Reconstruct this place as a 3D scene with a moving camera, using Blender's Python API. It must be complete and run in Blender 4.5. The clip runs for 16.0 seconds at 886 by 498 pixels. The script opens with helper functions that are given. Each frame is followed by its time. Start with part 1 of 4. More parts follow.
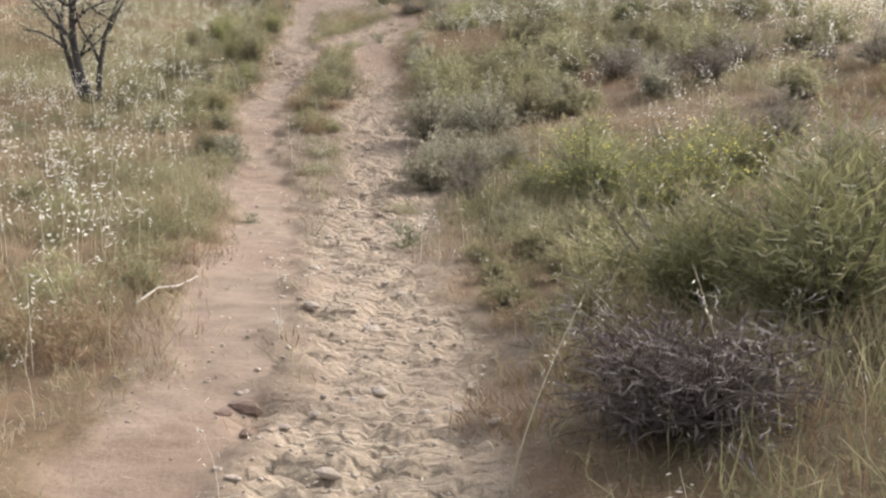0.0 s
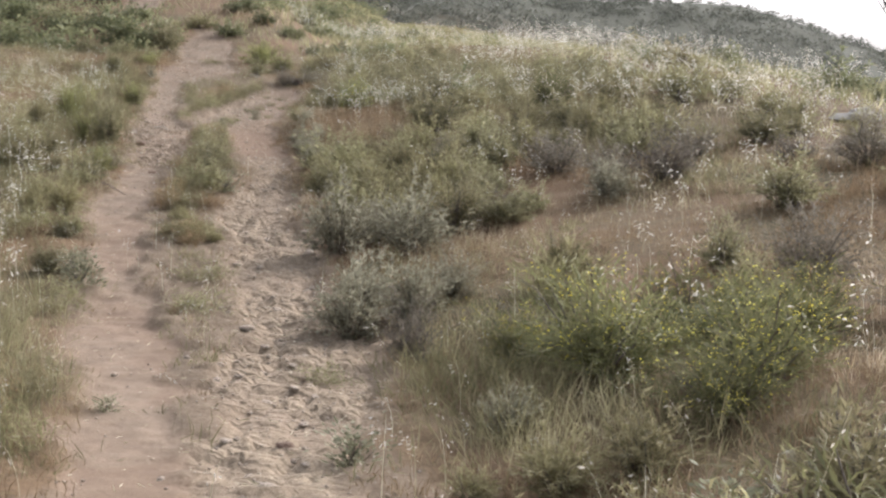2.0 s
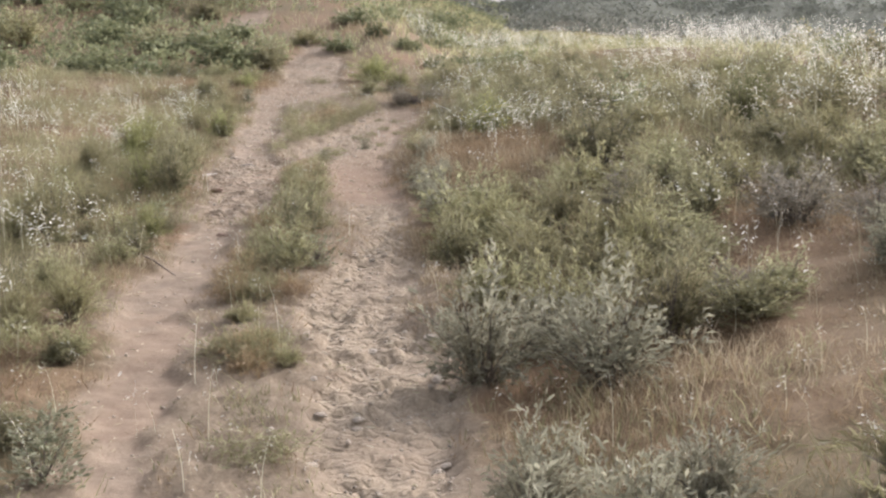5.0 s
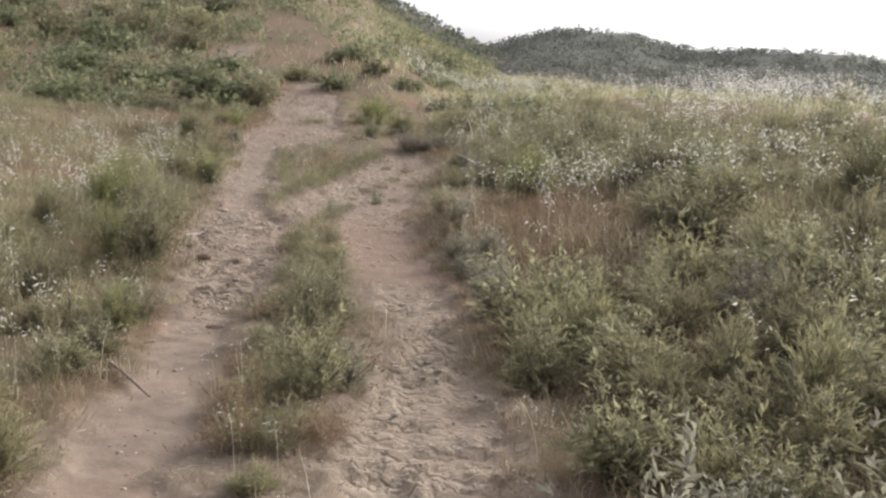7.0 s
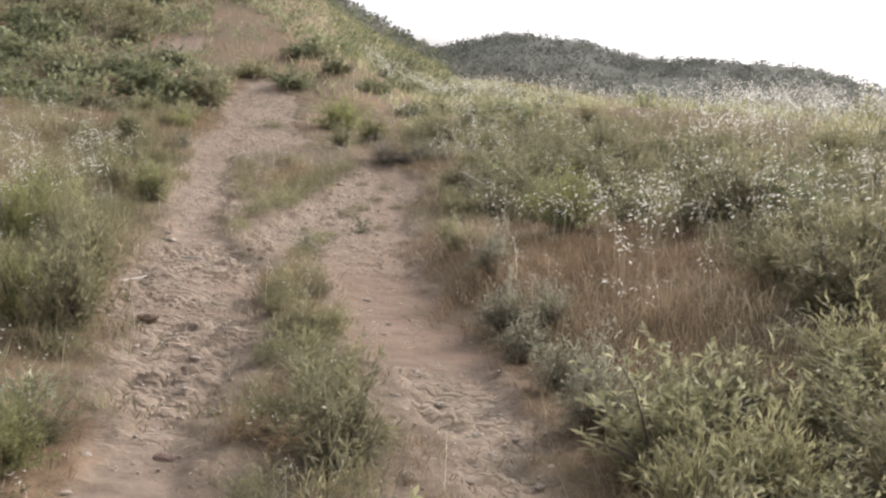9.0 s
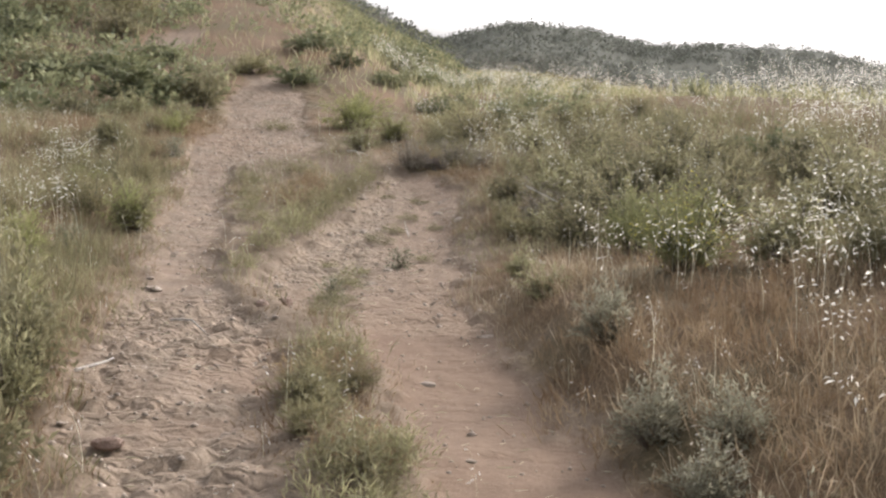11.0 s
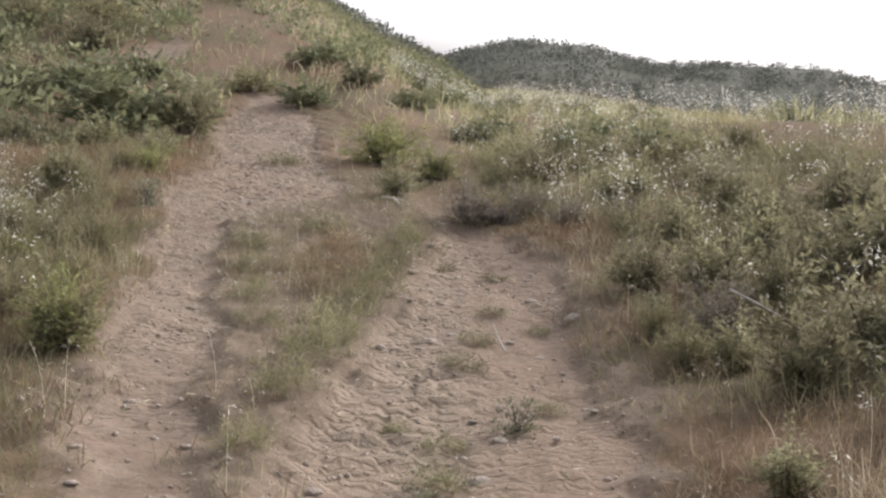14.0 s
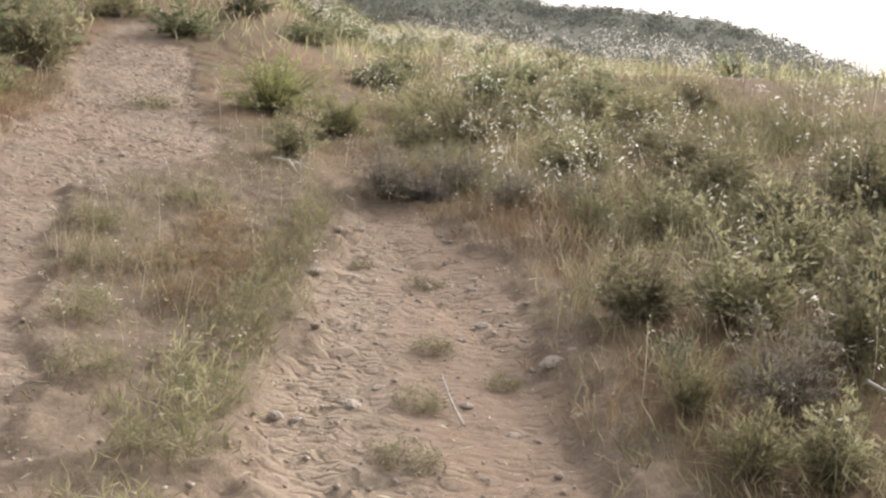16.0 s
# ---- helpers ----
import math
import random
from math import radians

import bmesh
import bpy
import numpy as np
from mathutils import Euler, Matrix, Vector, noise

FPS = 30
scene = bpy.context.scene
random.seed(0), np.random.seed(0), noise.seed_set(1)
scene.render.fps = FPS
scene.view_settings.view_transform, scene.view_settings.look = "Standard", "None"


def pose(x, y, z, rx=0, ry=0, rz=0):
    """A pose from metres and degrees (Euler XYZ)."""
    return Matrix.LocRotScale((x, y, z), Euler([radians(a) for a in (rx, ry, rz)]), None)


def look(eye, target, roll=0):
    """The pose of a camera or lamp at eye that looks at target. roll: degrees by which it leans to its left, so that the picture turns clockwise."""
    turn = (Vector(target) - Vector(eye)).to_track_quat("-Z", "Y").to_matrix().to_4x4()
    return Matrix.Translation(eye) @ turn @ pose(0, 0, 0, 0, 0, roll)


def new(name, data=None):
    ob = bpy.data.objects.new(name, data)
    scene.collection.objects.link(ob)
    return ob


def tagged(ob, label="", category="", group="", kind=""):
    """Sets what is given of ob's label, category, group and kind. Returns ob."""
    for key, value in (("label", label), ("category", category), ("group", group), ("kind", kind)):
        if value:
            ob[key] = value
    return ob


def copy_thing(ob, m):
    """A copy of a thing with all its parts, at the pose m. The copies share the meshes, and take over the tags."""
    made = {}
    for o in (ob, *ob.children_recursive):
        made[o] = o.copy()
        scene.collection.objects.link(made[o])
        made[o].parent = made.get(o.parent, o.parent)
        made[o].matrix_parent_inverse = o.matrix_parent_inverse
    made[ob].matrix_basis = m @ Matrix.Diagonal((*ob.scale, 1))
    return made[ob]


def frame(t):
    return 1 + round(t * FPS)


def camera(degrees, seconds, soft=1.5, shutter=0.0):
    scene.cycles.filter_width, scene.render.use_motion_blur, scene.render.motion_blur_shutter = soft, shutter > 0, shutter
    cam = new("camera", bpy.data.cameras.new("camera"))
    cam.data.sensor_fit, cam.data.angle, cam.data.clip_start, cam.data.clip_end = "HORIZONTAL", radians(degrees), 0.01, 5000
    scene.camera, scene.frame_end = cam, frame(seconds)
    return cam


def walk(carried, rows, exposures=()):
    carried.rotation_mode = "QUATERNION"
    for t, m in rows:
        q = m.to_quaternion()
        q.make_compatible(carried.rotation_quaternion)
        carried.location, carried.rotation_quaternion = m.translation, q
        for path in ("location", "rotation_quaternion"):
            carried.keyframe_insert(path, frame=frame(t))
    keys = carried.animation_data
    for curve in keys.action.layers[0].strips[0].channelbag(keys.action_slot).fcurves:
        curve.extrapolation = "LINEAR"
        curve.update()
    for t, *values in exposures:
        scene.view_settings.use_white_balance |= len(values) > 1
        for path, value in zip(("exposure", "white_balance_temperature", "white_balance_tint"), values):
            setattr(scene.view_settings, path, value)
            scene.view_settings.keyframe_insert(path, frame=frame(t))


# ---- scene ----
cam = camera(39.7, 16.0, soft=2.4)
METRES, EYE, TILT, LEAN, TURN = 20.5, 1.5, 0.0, 0.0, 4.2
ROWS = [
    (0.0, 0.0, 0.0, 0.0, 0.34, -14.07, -1.37),
    (0.5, -0.0048, 0.0319, -0.0018, 0.15, -13.37, -1.23),
    (1.0, -0.0091, 0.0632, -0.0025, -2.48, -12.58, -3.87),
    (1.5, -0.0137, 0.0999, -0.0038, 0.5, -13.85, -1.21),
    (2.0, -0.0214, 0.13, -0.0023, -6.04, -10.72, -3.01),
    (2.5, -0.0235, 0.1586, -0.003, -8.81, -10.11, -2.27),
    (3.0, -0.0226, 0.1865, -0.0029, -11.53, -10.33, -2.49),
    (3.5, -0.0115, 0.2179, -0.0052, -3.31, -12.96, 3.17),
    (4.0, -0.0123, 0.2505, -0.0073, -0.94, -12.36, -0.12),
    (6.5, -0.0421, 0.4072, -0.0123, -0.39, -8.52, -0.27),
    (7.0, -0.0485, 0.4354, -0.0128, -1.67, -8.44, -2.56),
    (7.5, -0.0554, 0.4707, -0.0145, 0.02, -7.1, -1.49),
    (8.0, -0.0629, 0.5004, -0.0155, -3.11, -8.45, -3.17),
    (8.5, -0.0689, 0.5342, -0.0163, -4.28, -8.13, -4.07),
    (11.0, -0.0834, 0.6911, -0.0194, -4.43, -8.5, -2.6),
    (11.5, -0.0881, 0.7226, -0.0203, -1.72, -9.68, -2.67),
    (12.0, -0.0895, 0.7539, -0.0201, -3.21, -9.43, -3.33),
    (12.5, -0.094, 0.7862, -0.0196, -3.83, -8.33, -4.3),
    (13.0, -0.0956, 0.8174, -0.0198, -4.61, -7.52, -2.33),
    (13.5, -0.0982, 0.8458, -0.021, -4.92, -7.26, -3.85),
    (14.0, -0.1007, 0.8758, -0.0209, -4.71, -7.68, -2.84),
    (14.5, -0.1037, 0.9033, -0.0209, -6.25, -8.81, -4.42),
    (15.0, -0.1015, 0.9315, -0.0217, -8.99, -9.58, -3.49),
    (15.5, -0.1017, 0.959, -0.0221, -11.5, -10.38, -6.85),
    (16.0, -0.1005, 0.9855, -0.0218, -9.94, -10.22, -5.36),
]
EXPOSURES = [(0.0, 1.36, 6200, 13), (1.0, 1.37, 6200, 13), (1.5, 1.29, 6200, 13), (2.0, 1.14, 6050, 13), (2.5, 1.02, 5900, 17), (3.0, 1.01, 5850, 19), (3.5, 1.22, 6200, 14), (4.0, 1.46, 6050, 13), (6.5, 1.11, 6050, 13), (7.5, 1.0, 6000, 13), (8.5, 1.14, 6100, 13), (11.0, 1.12, 6200, 13), (12.0, 0.96, 6200, 13), (12.5, 1.09, 6150, 13), (13.0, 0.85, 6050, 13), (13.5, 0.83, 6050, 14), (14.0, 0.91, 6100, 14), (15.0, 0.74, 6400, 13), (15.5, 1.28, 6400, 13), (16.0, 1.23, 6400, 13)]
walk(cam, [(t, pose(0, 0, EYE, TILT, LEAN, TURN) @ pose(METRES * x, METRES * y, METRES * z, 90 + pitch, roll, yaw)) for t, x, y, z, yaw, pitch, roll in ROWS], EXPOSURES)

# ---- light ----
SUN_AZ, SUN_EL = 46.0, 31.0  # degrees clockwise from +y, and above the horizon
world = bpy.data.worlds.new("sky")
scene.world = world
world.use_nodes = True
wn = world.node_tree.nodes
sky = wn.new("ShaderNodeTexSky")
sky.sky_type = "NISHITA"
sky.sun_disc = False
sky.sun_elevation, sky.sun_rotation = radians(SUN_EL), radians(SUN_AZ)
sky.air_density, sky.dust_density, sky.ozone_density = 1.0, 4.0, 1.0
wn["Background"].inputs["Strength"].default_value = 0.15
haze = wn.new("ShaderNodeHueSaturation")
haze.inputs["Saturation"].default_value = 0.25
world.node_tree.links.new(sky.outputs[0], haze.inputs["Color"])
world.node_tree.links.new(haze.outputs[0], wn["Background"].inputs["Color"])

sun = new("sun", bpy.data.lights.new("sun", "SUN"))
sun.data.energy, sun.data.angle, sun.data.color = 1.5, radians(6.0), (1.0, 0.95, 0.88)
a, e = radians(SUN_AZ), radians(SUN_EL)
sun.matrix_basis = look((30 * math.sin(a) * math.cos(e), 30 * math.cos(a) * math.cos(e), 30 * math.sin(e)), (0, 0, 0))

# ---- numbers of the land ----
rng = np.random.default_rng(7)


def smooth_table(xs, zs, width, lo=-30.0, hi=90.0):
    """A table of a line through points, smoothed over that width."""
    s = np.arange(lo, hi, 0.1)
    k = np.hanning(int(width * 10) | 1)
    v = np.interp(s, xs, zs)
    pad = len(k) // 2
    v = np.convolve(np.pad(v, pad, mode="edge"), k / k.sum(), mode="valid")
    return s, v


def step(a0, b0, v):
    s = np.clip((v - a0) / (b0 - a0), 0, 1)
    return s * s * (3 - 2 * s)


def vnoise(x, y, cell, seed):
    """Smooth value noise from -1 to 1."""
    x, y = np.asarray(x, float) / cell, np.asarray(y, float) / cell
    i, j = np.floor(x).astype(np.int64), np.floor(y).astype(np.int64)
    fx, fy = x - i, y - j
    fx, fy = fx * fx * (3 - 2 * fx), fy * fy * (3 - 2 * fy)

    def h(p, q):
        n = (p * 374761393 + q * 668265263 + seed * 974634721) & 0x7FFFFFFF
        n = ((n ^ (n >> 13)) * 1274126177) & 0x7FFFFFFF
        return ((n ^ (n >> 16)) & 0xFFFF) / 32767.5 - 1
    return (h(i, j) * (1 - fx) + h(i + 1, j) * fx) * (1 - fy) + (h(i, j + 1) * (1 - fx) + h(i + 1, j + 1) * fx) * fy


def fbm(x, y, cell, seed, octaves=3):
    return sum(vnoise(x, y, cell / 2 ** k, seed + k) * 0.55 ** k for k in range(octaves))


def clods(x, y, cx, cy, seed):
    """Rounded lumps in cells of cx by cy: height from 0 to 1."""
    x, y = np.asarray(x) / cx, np.asarray(y) / cy
    i, j = np.floor(x).astype(np.int64), np.floor(y).astype(np.int64)
    best = np.full(x.shape, 9.0)
    second = np.full(x.shape, 9.0)
    lift = np.zeros(x.shape)
    tilt = np.zeros(x.shape)
    for di in (-1, 0, 1):
        for dj in (-1, 0, 1):
            p, q = i + di, j + dj
            n = (p * 73856093 ^ q * 19349663 ^ seed * 83492791) & 0x7FFFFFFF
            n = ((n ^ (n >> 13)) * 1274126177) & 0x7FFFFFFF
            jx, jy, up = (n & 1023) / 1023, ((n >> 10) & 1023) / 1023, ((n >> 20) & 1023) / 1023
            d = (p + 0.15 + 0.7 * jx - x) ** 2 + (q + 0.15 + 0.7 * jy - y) ** 2
            near = d < best
            second = np.where(near, best, np.minimum(second, d))
            lift = np.where(near, up, lift)
            tilt = np.where(near, (jx - 0.5) * (x - p - 0.5) + (0.25 + 0.8 * jy) * (y - q - 0.5), tilt)
            best = np.where(near, d, best)
    edge = np.clip((np.sqrt(second) - np.sqrt(best)) * 2.6, 0, 1)
    return (1 - (1 - edge) ** 2) * (0.25 + 0.75 * lift - 0.7 * tilt)


TRAIL = smooth_table([0, 4, 8, 12, 16, 20, 24, 28, 32, 36, 41], [-.6, -.85, -1.1, -1.5, -2.2, -2.9, -3.4, -3.9, -4.6, -5.6, -7], 4)
FLOOR = smooth_table([-30, -4, 0, 4, 8, 10.5, 13, 16, 20, 24, 28, 90], [-1.2, -.1, 0, -.12, -.36, -.5, -.45, -.36, -.33, -.3, -.2, -.1], 3)
RISE = smooth_table([28, 32, 36, 38, 41, 50, 60, 75, 90], [0, .3, .78, 1.08, 1.62, 3.4, 6.0, 10.5, 13], 4)
LEFT = smooth_table([0, 3.2, 4.8, 6.65, 9.4, 11.8, 13.6, 15.3, 16.8, 17.7, 19.3, 20.3, 21, 21.5, 22, 23.4, 25.8, 27.5, 28.2, 28.9, 30, 31, 33.4, 35.2, 36.4, 38], [-1, -1.16, -1.28, -1.54, -2.13, -2.69, -3.08, -3.28, -3.47, -3.57, -3.85, -3.96, -4.12, -4.25, -4.36, -4.59, -4.98, -5.27, -5.17, -4.91, -4.97, -5.08, -5.42, -5.62, -5.75, -6.4], 1.0)
LEFT_W = smooth_table([0, 3.2, 4.8, 6.65, 9.4, 11.8, 13.6, 15.3, 16.8, 17.7, 19.3, 20.3, 21, 21.5, 22, 23.4, 25.8, 27.5, 28.2, 28.9, 30, 31, 33.4, 35.2, 36.4, 38], [0.5, 0.5, 0.5, 0.48, 0.5, 0.48, 0.56, 0.44, 0.54, 0.73, 0.86, 0.92, 0.75, 0.6, 0.52, 0.54, 0.57, 0.5, 0.94, 1.58, 1.55, 1.33, 1.36, 1.04, 0.9, 0.4], 1.0)
RIGHT = smooth_table([0, 3.3, 4.7, 5.5, 7.4, 8.6, 9.8, 11.2, 12.2, 13.5, 14.9, 16.6, 18, 19.8, 20.5, 21, 21.5, 22.5, 23.4, 25, 26.3, 27.5, 28, 28.8], [-0.4, -0.46, -0.51, -0.68, -1.04, -1.02, -1.14, -1.44, -1.56, -1.83, -1.9, -2.02, -2.35, -2.62, -2.75, -3.03, -3.2, -3.2, -3.08, -2.96, -2.96, -2.95, -2.98, -3.05], 1.0)
RIGHT_W = smooth_table([0, 3.3, 4.7, 5.5, 7.4, 8.6, 9.8, 11.2, 12.2, 13.5, 14.9, 16.6, 18, 19.8, 20.5, 21, 21.5, 22.5, 23.4, 25, 26.3, 27.5, 28, 28.8], [0.84, 0.86, 0.78, 0.7, 0.64, 0.81, 0.72, 0.68, 0.63, 0.75, 0.6, 0.44, 0.74, 0.73, 0.7, 1.15, 1.4, 1.36, 1.19, 1.08, 0.96, 0.66, 0.45, 0.1], 1.0)


def tab(table, y):
    return np.interp(y, *table)


RIDGE_AZ = [-40, -12, -6, -1, 1.2, 2.7, 5.6, 7.8, 9.8, 11.4, 14, 16.5, 19, 22, 25, 29, 40]
RIDGE_EL = [2.6, 1.6, .85, .75, 1.35, 1.75, 1.7, 1.3, 1.1, 1.25, 1.2, 1.1, .65, -.2, -1.3, -3.0, -4.5]


def land(x, y):
    """Height of the ground without its fine relief."""
    x, y = np.asarray(x, float), np.asarray(y, float)
    u = x - tab(TRAIL, y)
    r, l = np.maximum(0, u - 0.8), np.maximum(0, -u - 1.6)
    bank = 0.2 * r / (1 + r / 12) - 0.075 * np.maximum(0, r - 5) ** 1.25
    bank = np.maximum(bank, -11 + 0.05 * bank)
    bank = bank + 0.32 * step(2.5, 7, r) * step(19, 26, y) * (1 - step(32, 40, y)) * (1 - step(10, 20, r))
    cut = 0.16 * step(0.66, 0.95, u) * step(17.0, 18.5, y) * (1 - step(20.5, 23, y))
    left = 0.035 * np.minimum(l, 8) - 0.15 * step(30.2, 31.2, y) * step(1.0, 2.0, l)
    flank = np.maximum(0, 0.6 * (np.interp(y, [30, 50, 62, 75], [-2.6, -2.4, -1.5, -1.0]) - x))
    rise = tab(RISE, y)
    hill = -np.logaddexp(-rise * 4, -flank * 4) / 4 + math.log(2) / 4 * np.exp(-rise * 2)
    hill = np.where(y > 27, np.maximum(hill, 0), 0) * step(27, 29, y)
    z = tab(FLOOR, y) + bank + cut + left + hill
    dx, dy = x + 2, y - 10
    d, az = np.hypot(dx, dy), np.degrees(np.arctan2(dx, dy))
    crest = 1.2 + 150 * np.tan(np.radians(np.interp(az, RIDGE_AZ, RIDGE_EL)))
    front = step(75, 150, d) * (1 - 0.6 * step(150, 400, d))
    z = np.where(np.abs(az) < 40, z * (1 - front) + crest * front, z * (1 - 0.6 * front))
    spur = np.minimum(20, 3.2 + 0.44 * (-4.2 - x)) - 30 * (1 - step(60, 106, y)) - 30 * step(125, 180, y)
    z = np.maximum(z, spur) - 32 * step(170, 800, d)
    return z + 0.03 * fbm(x, y, 1.3, 11) + 0.35 * step(25, 90, d) * fbm(x, y, 9, 15)


def tracks(x, y):
    """How far a place lies in the left and in the right wheel track, 0 to 1, with ragged edges."""
    rag = 0.11 * fbm(x, y, 0.5, 21) + 0.06 * vnoise(x, y, 0.13, 25) + 0.03 * vnoise(x, y, 0.05, 27)
    dl = np.abs(x - tab(LEFT, y)) - tab(LEFT_W, y) / 2 + rag
    dr = np.abs(x - tab(RIGHT, y)) - tab(RIGHT_W, y) / 2 + rag
    bare = np.hypot((x + 8.4) / .6, (y - 40.6) / 1.6) - 0.9 + rag * 2
    ml = (1 - step(-0.10, 0.06, dl)) * (1 - step(37, 38.5, y)) * step(-6, -3, y)
    mr = (1 - step(-0.10, 0.06, dr)) * (1 - step(27.6, 28.6, y)) * step(-6, -3, y)
    return np.maximum(ml, 1 - step(-0.2, 0.15, bare)), mr


def road(x, y):
    """Worn earth of the whole double track with the strip between its wheel tracks, 0 to 1."""
    rag = 0.25 * fbm(x, y, 0.7, 121) + 0.1 * vnoise(x, y, 0.1, 125)
    inner = np.minimum(x - (tab(LEFT, y) - tab(LEFT_W, y) / 2), tab(RIGHT, y) + tab(RIGHT_W, y) / 2 + 0.12 - x)
    return step(-0.12, 0.12, inner + rag) * (1 - step(28, 29.5, y)) * step(-6, -3, y)


def rough(x, y, ml, mr):
    """Where the tracks are broken into clods, 0 to 1."""
    rl = step(15.6, 17.2, y) * (1 - step(20.8, 22, y)) * 0.9 + 0.5 * step(21.5, 23.5, y) + 0.25 * step(27.5, 28.5, y) + 0.08
    rr = 1 - 0.8 * step(17.0, 18.0, y) * (1 - step(20.3, 21, y)) - 0.45 * step(20.5, 22, y) * step(-3.35, -3.0, x)
    return np.maximum(ml * np.clip(rl, 0, 1), mr * np.clip(rr, 0, 1)) * np.clip(0.9 + 0.4 * fbm(x, y, 0.6, 31), 0, 1)


def ground_at(x, y):
    x, y = np.asarray(x, float), np.asarray(y, float)
    ml, mr = tracks(x, y)
    ro = rough(x, y, ml, mr)
    soil = 1 - np.maximum(ml, mr)
    z = land(x, y) - 0.03 * ml - 0.04 * mr
    z = z + ro * (0.058 * (1 - 0.5 * step(19.5, 22, y)) * clods(x + 0.05 * vnoise(x, y, 0.11, 3), y + 0.03 * vnoise(x, y, 0.13, 4), 0.25, 0.14, 5) + 0.030 * clods(x + 0.03 * vnoise(x, y, 0.06, 6), y + 0.02 * vnoise(x, y, 0.05, 8), 0.09, 0.07, 9) - 0.035)
    z = z + np.maximum(ml, mr) * 0.010 * clods(x, y, 0.16, 0.12, 13) * (1 - ro)
    near = step(-6, 0, y) * (1 - step(40, 50, y))
    return z + near * (soil * ((0.018 - 0.012 * road(x, y)) * fbm(x, y, 0.22, 41) + 0.032 * road(x, y) * step(7.5, 9.5, y) * clods(x + 0.02 * vnoise(x, y, 0.06, 6), y, 0.10, 0.08, 29) + 0.008 * fbm(x, y, 0.07, 44)) + 0.004 * fbm(x, y, 0.09, 47))


# ---- materials ----
def shader(name):
    m = bpy.data.materials.new(name)
    m.use_nodes = True
    return m, m.node_tree.nodes, m.node_tree.links, m.node_tree.nodes["Principled BSDF"]


def ramp(nodes, stops):
    n = nodes.new("ShaderNodeValToRGB")
    while len(n.color_ramp.elements) < len(stops):
        n.color_ramp.elements.new(0.5)
    for el, (at, c) in zip(n.color_ramp.elements, stops):
        el.position, el.color = at, (*c, 1)
    return n


def noise_node(nodes, links, scale, detail=6.0, rough_=0.6):
    n = nodes.new("ShaderNodeTexNoise")
    n.inputs["Scale"].default_value, n.inputs["Detail"].default_value, n.inputs["Roughness"].default_value = scale, detail, rough_
    c = nodes.new("ShaderNodeTexCoord")
    links.new(c.outputs["Object"], n.inputs["Vector"])
    return n


def mix_rgb(nodes, links, fac, a_, b_, mode="MIX"):
    n = nodes.new("ShaderNodeMix")
    n.data_type, n.blend_type = "RGBA", mode
    for sock, v in ((n.inputs[0], fac), (n.inputs[6], a_), (n.inputs[7], b_)):
        if isinstance(v, (int, float)):
            sock.default_value = v
        elif isinstance(v, tuple):
            sock.default_value = (*v, 1)
        else:
            links.new(v, sock)
    return n.outputs[2]


def bump(nodes, links, bsdf, height, strength, distance):
    b = nodes.new("ShaderNodeBump")
    b.inputs["Strength"].default_value, b.inputs["Distance"].default_value = strength, distance
    links.new(height, b.inputs["Height"])
    links.new(b.outputs[0], bsdf.inputs["Normal"])


def attr(nodes, name):
    n = nodes.new("ShaderNodeAttribute")
    n.attribute_name = name
    return n.outputs["Fac"]


